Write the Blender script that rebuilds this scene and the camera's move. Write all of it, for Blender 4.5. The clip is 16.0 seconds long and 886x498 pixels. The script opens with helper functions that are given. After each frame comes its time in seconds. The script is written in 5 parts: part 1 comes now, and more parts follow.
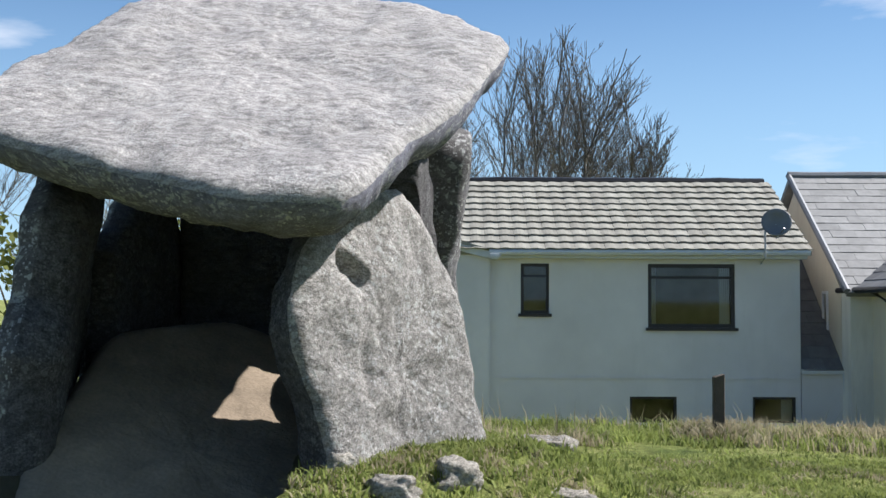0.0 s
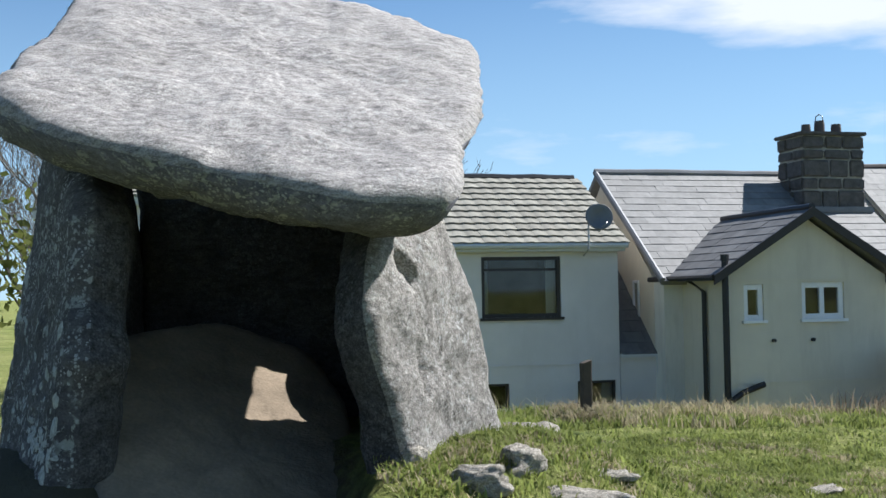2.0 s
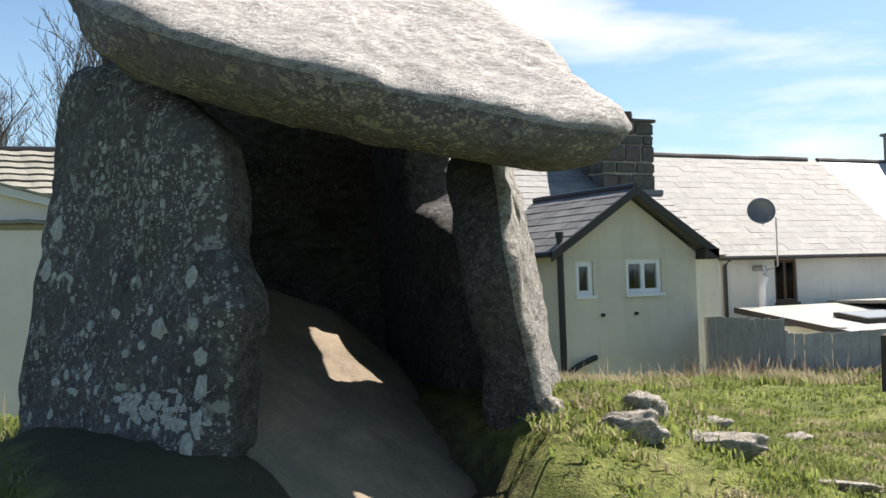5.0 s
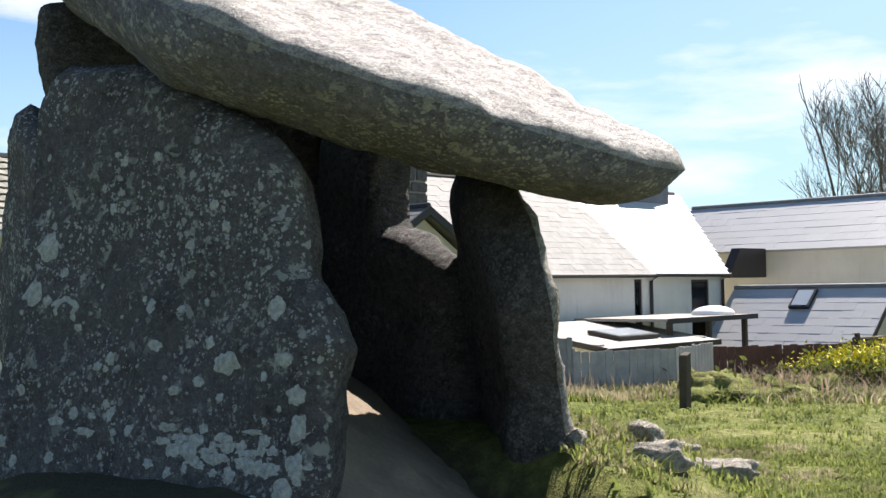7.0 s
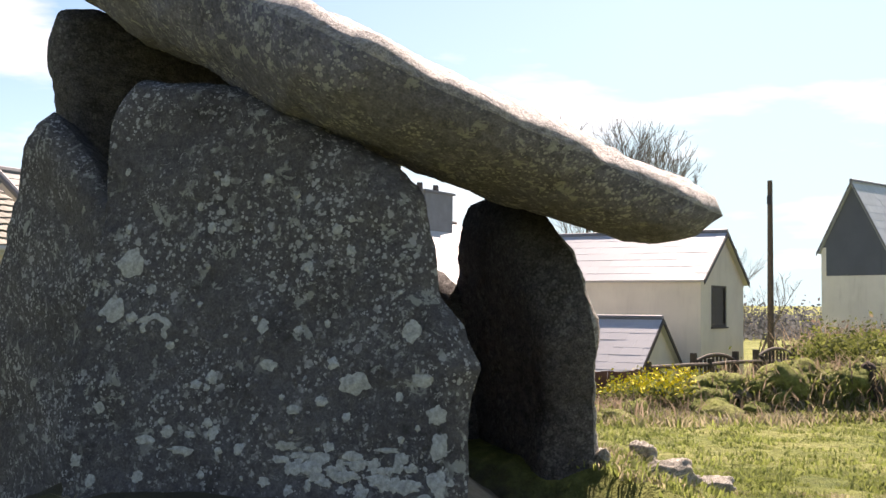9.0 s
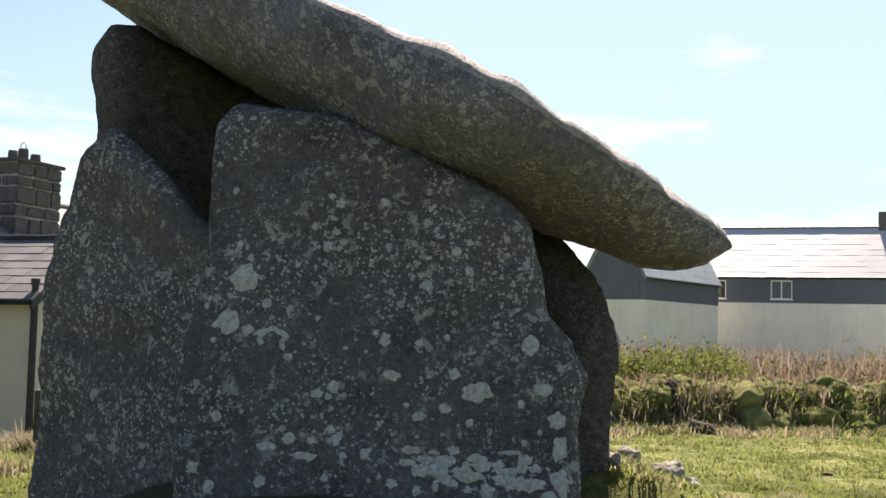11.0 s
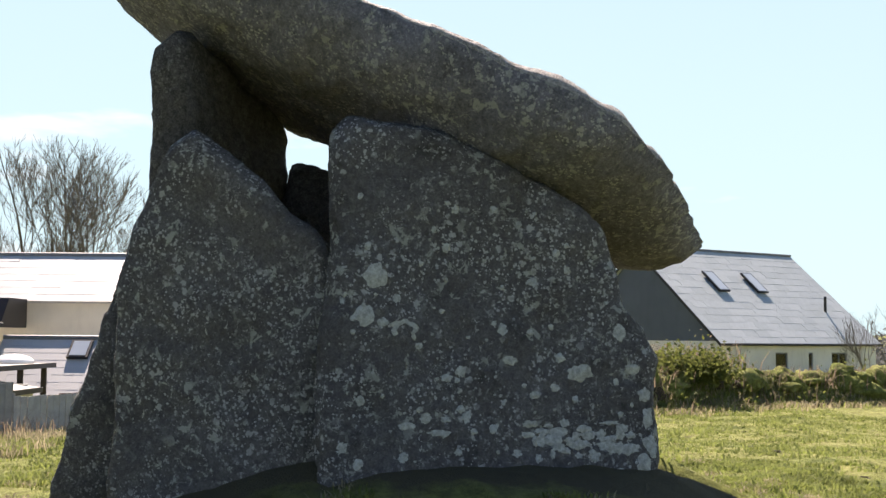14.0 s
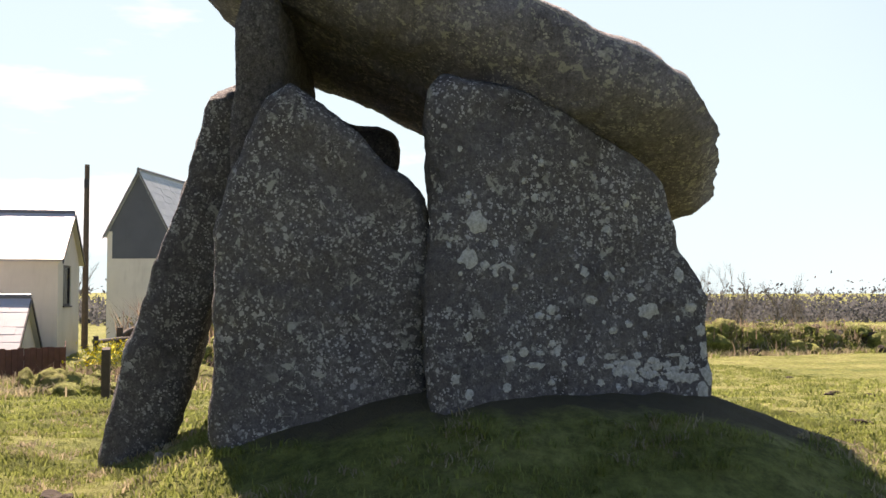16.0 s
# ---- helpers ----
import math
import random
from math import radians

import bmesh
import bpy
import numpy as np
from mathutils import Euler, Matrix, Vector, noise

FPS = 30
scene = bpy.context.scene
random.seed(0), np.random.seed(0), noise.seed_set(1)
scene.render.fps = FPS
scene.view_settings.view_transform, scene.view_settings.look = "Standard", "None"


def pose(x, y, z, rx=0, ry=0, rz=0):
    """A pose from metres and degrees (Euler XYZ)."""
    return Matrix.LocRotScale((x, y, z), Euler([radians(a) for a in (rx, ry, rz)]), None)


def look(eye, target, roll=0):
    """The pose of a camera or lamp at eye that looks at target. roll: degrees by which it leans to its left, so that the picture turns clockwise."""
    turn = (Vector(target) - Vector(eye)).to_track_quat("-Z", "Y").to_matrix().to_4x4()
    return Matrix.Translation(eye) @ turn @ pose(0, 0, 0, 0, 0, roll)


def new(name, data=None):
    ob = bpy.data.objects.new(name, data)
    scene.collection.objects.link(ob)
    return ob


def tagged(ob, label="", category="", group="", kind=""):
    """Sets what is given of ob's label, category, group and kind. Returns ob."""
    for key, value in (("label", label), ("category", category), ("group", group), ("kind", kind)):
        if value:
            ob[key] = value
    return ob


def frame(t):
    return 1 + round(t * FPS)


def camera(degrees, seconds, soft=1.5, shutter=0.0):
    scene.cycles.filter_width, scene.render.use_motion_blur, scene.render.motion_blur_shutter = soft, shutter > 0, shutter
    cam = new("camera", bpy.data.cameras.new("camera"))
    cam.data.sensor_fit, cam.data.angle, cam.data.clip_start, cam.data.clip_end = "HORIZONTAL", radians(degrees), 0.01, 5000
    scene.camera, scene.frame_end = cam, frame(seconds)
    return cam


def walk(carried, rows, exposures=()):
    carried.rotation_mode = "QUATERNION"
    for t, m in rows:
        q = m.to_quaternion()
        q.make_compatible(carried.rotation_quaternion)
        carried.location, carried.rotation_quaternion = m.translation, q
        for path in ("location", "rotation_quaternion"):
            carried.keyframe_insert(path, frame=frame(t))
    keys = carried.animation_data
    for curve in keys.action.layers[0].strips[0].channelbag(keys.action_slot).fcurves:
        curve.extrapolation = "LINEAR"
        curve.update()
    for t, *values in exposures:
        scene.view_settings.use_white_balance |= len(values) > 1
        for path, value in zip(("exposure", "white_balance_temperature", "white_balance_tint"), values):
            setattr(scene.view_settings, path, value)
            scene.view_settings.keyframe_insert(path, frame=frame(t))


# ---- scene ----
cam = camera(42.6, 16.0)
METRES, EYE, TILT, LEAN, TURN = 14.0, 1.5, 0.0, 0.0, 0.0
ROWS = [
    (0.0, 0.0, 0.0, 0.0, -0.01, 2.7, -0.23),
    (0.5, -0.0327, -0.0017, 0.0028, -3.54, 2.54, -0.15),
    (1.0, -0.0674, 0.0032, 0.0018, -7.17, 2.68, 0.36),
    (1.5, -0.1018, 0.0037, 0.0015, -10.56, 2.56, 0.62),
    (2.0, -0.1345, -0.001, 0.0022, -13.83, 2.26, 0.93),
    (2.5, -0.1628, 0.0137, 0.0028, -16.46, 2.19, 1.06),
    (3.0, -0.1847, 0.0341, -0.0021, -18.62, 2.72, 1.65),
    (3.5, -0.2098, 0.042, -0.0046, -20.79, 3.07, 1.7),
    (4.0, -0.2324, 0.0585, -0.0085, -23.21, 2.3, 1.79),
    (4.5, -0.2539, 0.0758, -0.0129, -26.02, 0.76, 2.2),
    (5.0, -0.279, 0.0884, -0.0146, -29.24, 1.8, 2.02),
    (7.5, -0.3978, 0.1942, -0.0029, -48.8, 1.57, 0.77),
    (8.0, -0.4226, 0.2134, -0.0032, -52.4, 1.61, 0.34),
    (8.5, -0.4446, 0.2324, -0.0025, -55.52, 2.16, -0.18),
    (9.0, -0.4655, 0.2522, -0.0021, -58.38, 2.99, -0.54),
    (11.5, -0.5681, 0.3735, -0.0075, -74.13, 4.44, -1.33),
    (12.0, -0.5804, 0.3995, -0.0101, -76.54, 4.86, -1.22),
    (12.5, -0.5941, 0.427, -0.0092, -79.31, 4.78, -1.09),
    (13.0, -0.6096, 0.4528, -0.0092, -82.16, 4.71, -0.85),
    (13.5, -0.6262, 0.4858, -0.0099, -86.17, 4.57, -0.63),
    (14.0, -0.6374, 0.5188, -0.0121, -90.3, 4.49, -0.43),
    (14.5, -0.6471, 0.5491, -0.0147, -93.53, 3.96, -0.06),
    (15.0, -0.6557, 0.579, -0.0144, -95.67, 2.87, 0.01),
    (15.5, -0.6619, 0.6067, -0.0175, -97.43, 2.39, -0.0),
    (16.0, -0.6669, 0.6362, -0.0206, -99.46, 2.53, -0.12),
]
walk(cam, [(t, pose(0, 0, EYE, TILT, LEAN, TURN) @ pose(METRES * x, METRES * y, METRES * z, 90 + pitch, roll, yaw)) for t, x, y, z, yaw, pitch, roll in ROWS],
     exposures=[(0.0, 0.95, 6050, 13), (1.0, 0.92, 5950, 12), (2.5, 0.95, 6050, 11), (3.5, 1.02, 6250, 11), (4.5, 1.03, 6500, 13), (5.2, 1.25, 6750, 13), (7.5, 1.27, 6650, 17), (8.4, 1.45, 7400, 23), (9.2, 1.5, 7600, 26), (11.5, 1.4, 7400, 22), (14.0, 1.4, 7400, 22), (15.5, 1.43, 7850, 28), (16.0, 1.45, 7950, 29)])

# ---- world and sun ----
SUN_AZ, SUN_EL = radians(10), radians(50)   # azimuth from +x towards +y
SUN = Vector((math.cos(SUN_EL) * math.cos(SUN_AZ), math.cos(SUN_EL) * math.sin(SUN_AZ), math.sin(SUN_EL)))
world = bpy.data.worlds.new("sky")
scene.world = world
world.use_nodes = True
wt = world.node_tree
wt.nodes.clear()
wo = wt.nodes.new("ShaderNodeOutputWorld")
wb = wt.nodes.new("ShaderNodeBackground")
sky = wt.nodes.new("ShaderNodeTexSky")
sky.sky_type, sky.sun_disc = "NISHITA", False
sky.sun_elevation, sky.sun_rotation = SUN_EL, math.pi / 2 - SUN_AZ
sky.dust_density, sky.ozone_density, sky.air_density = 0.1, 3.0, 1.0
tc = wt.nodes.new("ShaderNodeTexCoord")
mp = wt.nodes.new("ShaderNodeMapping")
mp.inputs["Scale"].default_value = (1.2, 1.2, 5.5)
mp.inputs["Location"].default_value = (0.35, 0.2, 0.1)
cn = wt.nodes.new("ShaderNodeTexNoise")
cn.inputs["Scale"].default_value, cn.inputs["Detail"].default_value, cn.inputs["Roughness"].default_value = 2.2, 8, 0.55
cr = wt.nodes.new("ShaderNodeValToRGB")
cr.color_ramp.elements[0].position, cr.color_ramp.elements[1].position = 0.54, 0.72
mx = wt.nodes.new("ShaderNodeMix")
mx.data_type = "RGBA"
mx.inputs[7].default_value = (9.2, 9.5, 9.9, 1)
def wmath(op, a, b=0.0, c=None):
    n = wt.nodes.new("ShaderNodeMath")
    n.operation = op
    for sock, v in zip(n.inputs, (a, b, c)):
        if isinstance(v, (int, float)):
            sock.default_value = v
        elif v is not None:
            wt.links.new(v, sock)
    return n.outputs[0]


def wnear(direction, squash, reach):
    """1 in the sky's direction given, falling to 0 at the reach."""
    sub = wt.nodes.new("ShaderNodeVectorMath")
    sub.operation = "SUBTRACT"
    sub.inputs[1].default_value = Vector(direction).normalized()
    mul = wt.nodes.new("ShaderNodeVectorMath")
    mul.operation = "MULTIPLY"
    mul.inputs[1].default_value = squash
    ln = wt.nodes.new("ShaderNodeVectorMath")
    ln.operation = "LENGTH"
    wt.links.new(tc.outputs["Generated"], sub.inputs[0])
    wt.links.new(sub.outputs[0], mul.inputs[0])
    wt.links.new(mul.outputs[0], ln.inputs[0])
    return wmath("MAXIMUM", wmath("SUBTRACT", 1.0, wmath("DIVIDE", ln.outputs["Value"], reach)), 0.0)


wt.links.new(tc.outputs["Generated"], mp.inputs["Vector"])
wt.links.new(mp.outputs["Vector"], cn.inputs["Vector"])
bank_of_cloud = wmath("ADD", wmath("MULTIPLY", wnear((0.50, 0.84, 0.235), (1, 1, 4.2), 0.30), 0.21), wmath("MULTIPLY", wnear((0.80, 0.60, 0.13), (0.7, 0.7, 3.0), 0.5), 0.27))
bank_of_cloud = wmath("ADD", bank_of_cloud, wmath("MULTIPLY", wnear((-0.36, 0.93, 0.22), (1, 1, 3), 0.12), 0.2))
wt.links.new(wmath("SUBTRACT", wmath("ADD", cn.outputs["Fac"], bank_of_cloud), 0.10), cr.inputs["Fac"])
sep = wt.nodes.new("ShaderNodeSeparateXYZ")
wt.links.new(tc.outputs["Generated"], sep.inputs[0])
haze = wmath("MULTIPLY", wmath("MAXIMUM", wmath("SUBTRACT", 1.0, wmath("DIVIDE", wmath("ABSOLUTE", sep.outputs[2]), 0.30)), 0.0), 0.75)
hz = wt.nodes.new("ShaderNodeMix")
hz.data_type = "RGBA"
hz.inputs[7].default_value = (6.8, 8.0, 9.2, 1)
wt.links.new(haze, hz.inputs[0])
wt.links.new(sky.outputs["Color"], hz.inputs[6])
wt.links.new(cr.outputs["Color"], mx.inputs[0])
clear = wt.nodes.new("ShaderNodeMix")
clear.data_type, clear.blend_type = "RGBA", "MULTIPLY"
clear.inputs[0].default_value = 1.0
clear.inputs[7].default_value = (0.82, 1.0, 1.08, 1)
wt.links.new(hz.outputs[2], clear.inputs[6])
# glare of the sunward sky, put in as a paler, brighter tint
sky_glare = wt.nodes.new("ShaderNodeMix")
sky_glare.data_type = "RGBA"
sky_glare.inputs[7].default_value = (4.8, 7.1, 7.8, 1)
wt.links.new(wmath("MINIMUM", wmath("MULTIPLY", wnear((0.97, -0.05, 0.25), (1, 1, 1), 0.95), 1.4), 0.8), sky_glare.inputs[0])
wt.links.new(clear.outputs[2], sky_glare.inputs[6])
wt.links.new(sky_glare.outputs[2], mx.inputs[6])
wt.links.new(mx.outputs[2], wb.inputs["Color"])
wb.inputs["Strength"].default_value = 0.055
wt.links.new(wb.outputs["Background"], wo.inputs["Surface"])
sun = new("sun", bpy.data.lights.new("sun", "SUN"))
sun.data.energy, sun.data.angle, sun.data.color = 5.0, radians(0.55), (1.0, 0.95, 0.87)
sun.matrix_world = look(SUN * 60, (0, 0, 0))


# ---- materials ----
class Mat:
    """A small builder of node materials in object space."""

    def __init__(self, name, rough=0.8, metal=0.0, spec=0.4):
        self.m = bpy.data.materials.new(name)
        self.m.use_nodes = True
        self.t = self.m.node_tree
        self.bsdf = self.t.nodes["Principled BSDF"]
        self.bsdf.inputs["Roughness"].default_value = rough
        self.bsdf.inputs["Metallic"].default_value = metal
        self.bsdf.inputs["Specular IOR Level"].default_value = spec
        self.geo = self.t.nodes.new("ShaderNodeNewGeometry")

    def node(self, kind, **values):
        n = self.t.nodes.new(kind)
        for k, v in values.items():
            n.inputs[k.replace("_", " ")].default_value = v
        return n

    def link(self, a, b):
        self.t.links.new(a, b)

    def coords(self, stretch=(1, 1, 1)):
        mp = self.node("ShaderNodeMapping")
        mp.inputs["Scale"].default_value = stretch
        self.link(self.geo.outputs["Position"], mp.inputs["Vector"])
        return mp.outputs["Vector"]

    def noise(self, scale, detail=6, rough=0.6, stretch=(1, 1, 1), distort=0.0):
        n = self.node("ShaderNodeTexNoise", Scale=scale, Detail=detail, Roughness=rough, Distortion=distort)
        self.link(self.coords(stretch), n.inputs["Vector"])
        return n.outputs["Fac"]

    def ramp(self, fac, *stops):
        r = self.node("ShaderNodeValToRGB")
        e = r.color_ramp.elements
        while len(e) < len(stops):
            e.new(0.5)
        for k, (p, c) in zip(e, stops):
            k.position = p
            k.color = (c, c, c, 1) if isinstance(c, (int, float)) else (*c, 1)
        self.link(fac, r.inputs["Fac"])
        return r.outputs["Color"]

    def mix(self, fac, a, b, blend="MIX"):
        n = self.t.nodes.new("ShaderNodeMix")
        n.data_type, n.blend_type = "RGBA", blend
        for sock, v in ((n.inputs[0], fac), (n.inputs[6], a), (n.inputs[7], b)):
            if isinstance(v, (int, float)):
                sock.default_value = v
            elif isinstance(v, tuple):
                sock.default_value = (*v, 1)
            else:
                self.link(v, sock)
        return n.outputs[2]

    def math(self, op, a, b=0.0):
        n = self.t.nodes.new("ShaderNodeMath")
        n.operation = op
        for sock, v in zip(n.inputs, (a, b)):
            if isinstance(v, (int, float)):
                sock.default_value = v
            else:
                self.link(v, sock)
        return n.outputs[0]

    def color(self, c):
        if isinstance(c, tuple):
            self.bsdf.inputs["Base Color"].default_value = (*c, 1)
        else:
            self.link(c, self.bsdf.inputs["Base Color"])
        return self

    def bump(self, height, strength=0.4, distance=0.01):
        b = self.node("ShaderNodeBump", Strength=strength, Distance=distance)
        self.link(height, b.inputs["Height"])
        self.link(b.outputs["Normal"], self.bsdf.inputs["Normal"])
        return self


def granite(name, tone=1.0, spots=1.0, stains=0.5, warm=0.0, flecks=0.0, grit=0.9, drip=1.0, gloss=0.0):
    m = Mat(name, 0.92 - 0.36 * gloss, spec=0.2 + 0.5 * gloss)
    big = m.ramp(m.noise(1.1, 5, 0.6), (0.3, tuple(tone * c for c in (0.226 + 0.011 * warm, 0.213 + 0.006 * warm, 0.213 - 0.016 * warm))), (0.7, tuple(tone * c for c in (0.322 + 0.010 * warm, 0.304 + 0.003 * warm, 0.301 - 0.023 * warm))))
    streak = m.ramp(m.noise(24, 8, 0.75, (0.38, 1, 1)), (0.36, 0.5), (0.5, 0.95), (0.64, 1.35))
    c = m.mix(min(1.0, grit + 0.1), big, streak, "MULTIPLY")
    grain = m.ramp(m.noise(85, 3, 0.75), (0.34, 0.5), (0.66, 1.4))
    c = m.mix(grit, c, grain, "MULTIPLY")
    dark = m.ramp(m.noise(3.1, 8, 0.72, (1, 1, drip)), (0.53, 0.0), (0.64, 1.0))
    c = m.mix(m.math("MULTIPLY", dark, stains), c, (0.07 * tone, 0.064 * tone, 0.056 * tone))
    if spots:
        for size, reach, amount, lo in ((22, 0.27, 0.8, 0.47), (56, 0.33, 0.85, 0.44)):
            v = m.node("ShaderNodeTexVoronoi", Scale=size)
            wob = m.node("ShaderNodeTexNoise", Scale=size * 2.2, Detail=4)
            m.link(m.coords(), wob.inputs["Vector"])
            add = m.t.nodes.new("ShaderNodeVectorMath")
            add.operation = "MULTIPLY_ADD"
            m.link(wob.outputs["Color"], add.inputs[0])
            add.inputs[1].default_value = (0.8 / size,) * 3
            m.link(m.coords(), add.inputs[2])
            m.link(add.outputs[0], v.inputs["Vector"])
            sep = m.node("ShaderNodeSeparateColor")
            m.link(v.outputs["Color"], sep.inputs[0])
            limit = m.math("MULTIPLY", m.math("POWER", sep.outputs[0], 2.2), reach * 2)
            inside = m.ramp(m.math("SUBTRACT", limit, v.outputs["Distance"]), (0.0, 0.0), (0.07, 1.0))
            where = m.ramp(m.noise(2.6, 5, 0.65), (lo, 0.0), (lo + 0.1, 1.0))
            fac = m.math("MULTIPLY", m.math("MULTIPLY", inside, where), amount * spots)
            c = m.mix(fac, c, (0.50, 0.50, 0.485))
    if flecks:
        for size, lo, tone2 in ((13, 0.575, (0.42, 0.43, 0.385)), (31, 0.60, (0.50, 0.50, 0.47))):
            fleck = m.ramp(m.noise(size, 5, 0.68, distort=0.5), (lo, 0.0), (lo + 0.025, 1.0))
            zone = m.ramp(m.noise(2.1 + 0.03 * size, 4, 0.6), (0.42, 0.0), (0.56, 1.0))
            c = m.mix(m.math("MULTIPLY", m.math("MULTIPLY", fleck, zone), flecks), c, tone2)
    m.color(c)
    h = m.math("ADD", m.math("MULTIPLY", m.noise(24, 7, 0.75, (0.6, 1, 1)), 1.0), m.math("MULTIPLY", m.noise(110, 3, 0.6), 0.35))
    m.bump(h, 1.0, 0.03)
    return m.m


# one granite in two tones: sunlit slab paler, shaded slabs darkened in colour
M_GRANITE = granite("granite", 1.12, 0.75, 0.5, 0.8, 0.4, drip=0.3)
M_SHADED_GRANITE = granite("shaded_granite", 0.50, 1.0, 0.5, flecks=0.75, grit=0.55)
M_LICHEN_GRANITE = granite("shaded_lichened_granite", 0.54, 1.0, 0.35, flecks=0.95, grit=0.55)
# capstone below the rim: same stone, toned down to carry its shade
M_CAP_UNDER = granite("shaded_capstone_underside", 0.76, 0.9, 0.35, -2.0, 0.7, 0.6)
# little lichen inside; the chamber's gloom is put into this low tone
M_INNER = granite("chamber_shade_granite", 0.42, 0.2, 0.5)
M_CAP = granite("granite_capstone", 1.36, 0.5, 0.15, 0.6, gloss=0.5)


def plain(name, c, rough=0.7, var=0.12, scale=3.0, bump=0.15, metal=0.0, grain=60, dist=0.004, spec=0.4):
    m = Mat(name, rough, metal, spec)
    lo, hi = tuple(x * (1 - var) for x in c), tuple(min(1, x * (1 + var)) for x in c)
    base = m.ramp(m.noise(scale, 6, 0.65), (0.3, lo), (0.7, hi))
    base = m.mix(0.5, base, m.ramp(m.noise(grain, 3, 0.6), (0.3, 0.8), (0.7, 1.15)), "MULTIPLY")
    m.color(base)
    m.bump(m.noise(grain, 4, 0.6), bump, dist)
    return m.m


def render_wall(name, c, stain=(0.3, 0.28, 0.24), amount=0.35):
    m = Mat(name, 0.92, spec=0.2)
    base = m.ramp(m.noise(0.9, 5, 0.6), (0.3, tuple(x * 0.9 for x in c)), (0.7, tuple(min(1, x * 1.05) for x in c)))
    runs = m.ramp(m.noise(2.2, 6, 0.7, (1.6, 1.6, 0.25)), (0.52, 0.0), (0.78, 1.0))
    base = m.mix(m.math("MULTIPLY", runs, amount), base, stain)
    m.color(base)
    m.bump(m.noise(90, 3, 0.6), 0.25, 0.004)
    return m.m


def slates(name, lo, hi, rough=0.55, spec=0.5, wear=1.0):
    m = Mat(name, rough, spec=spec)
    info = m.t.nodes.new("ShaderNodeObjectInfo")
    isl = m.geo.outputs["Random Per Island"]
    r = m.math("FRACT", m.math("ADD", info.outputs["Random"], isl))
    base = m.ramp(r, (0.0, lo), (1.0, hi))
    base = m.mix(0.7 * wear, base, m.ramp(m.noise(5, 6, 0.7), (0.3, 0.7), (0.7, 1.25)), "MULTIPLY")
    lich = m.ramp(m.noise(9, 6, 0.7), (0.6, 0.0), (0.75, 1.0))
    base = m.mix(m.math("MULTIPLY", lich, 0.22 * wear), base, (0.34, 0.33, 0.27))
    m.color(base)
    m.bump(m.noise(40, 4, 0.6), 0.3, 0.004)
    return m.m


M_WHITE_WALL = render_wall("painted_render", (0.64, 0.61, 0.585), (0.42, 0.40, 0.37), 0.2)
M_CREAM_WALL = render_wall("cream_render", (0.66, 0.605, 0.49), (0.38, 0.33, 0.25), 0.3)
M_PALE_WALL = render_wall("pale_render", (0.70, 0.68, 0.62))
M_GREY_CLAD = render_wall("slate_hanging", (0.11, 0.125, 0.15), (0.08, 0.09, 0.1), 0.3)
M_TILE = slates("concrete_tile", (0.20, 0.19, 0.16), (0.27, 0.26, 0.22), 0.9)
M_SLATE = slates("roof_slate", (0.17, 0.168, 0.162), (0.22, 0.217, 0.208), 0.75)
M_SMOOTH_SLATE = slates("smooth_slate", (0.41, 0.41, 0.41), (0.44, 0.44, 0.44), 0.45, 1.0, 0.08)
M_DARK_SLATE = slates("dark_slate", (0.10, 0.10, 0.10), (0.15, 0.15, 0.148), 0.7)
M_GREEN_SLATE = slates("green_grey_slate", (0.34, 0.38, 0.39), (0.40, 0.44, 0.45), 0.5, 0.6, 0.4)
M_DARK_WOOD = plain("dark_frame", (0.025, 0.02, 0.018), 0.45)
M_BROWN_WOOD = plain("brown_frame", (0.09, 0.05, 0.03), 0.5)
M_WHITE_UPVC = plain("white_frame", (0.78, 0.78, 0.78), 0.35, 0.04)
M_FASCIA = plain("grey_white_fascia", (0.55, 0.56, 0.57), 0.5, 0.06)
M_BLACK = plain("black_plastic", (0.016, 0.016, 0.017), 0.4)
M_LEAD = plain("lead", (0.16, 0.165, 0.175), 0.5, 0.15)
M_TIMBER = plain("weathered_timber", (0.075, 0.06, 0.045), 0.85, 0.3, 6, 0.5)
M_BARK = plain("bark", (0.13, 0.115, 0.095), 0.9, 0.3, 8, 0.5)
M_CHIMNEY = plain("chimney_stone", (0.095, 0.088, 0.082), 0.9, 0.4, 7, 0.6, grain=35, dist=0.02)
M_MORTAR = plain("mortar", (0.33, 0.315, 0.28), 0.95, 0.25, 8, 0.4)
M_POT = plain("chimney_pot", (0.09, 0.075, 0.07), 0.8, 0.25)
M_CURTAIN = plain("net_curtain", (0.7, 0.68, 0.64), 0.9, 0.06)
M_ROOM = plain("room_inside", (0.22, 0.19, 0.14), 0.9, 0.3)
M_FELT = plain("roofing_felt", (0.30, 0.285, 0.26), 0.7, 0.12)
M_BLUE = plain("blue_tarpaulin", (0.09, 0.16, 0.30), 0.55, 0.15)
M_METAL = plain("galvanised_metal", (0.4, 0.41, 0.42), 0.4, 0.15, metal=0.7)
M_ROCK = granite("field_stone", 1.2, 0.5, 0.45, 1.6)
M_FLOOR_ROCK = plain("fallen_slab_stone", (0.205, 0.162, 0.114), 0.9, 0.3, 2.5, 0.6, grain=40, dist=0.015)
M_GORSE = plain("gorse_flower", (0.72, 0.62, 0.03), 0.8, 0.3, 9)
# pale base colour stands in for the sky reflected in the pane
M_SKYLIGHT = Mat("skylight_glass", 0.08, spec=1.0).color((0.42, 0.47, 0.52)).m


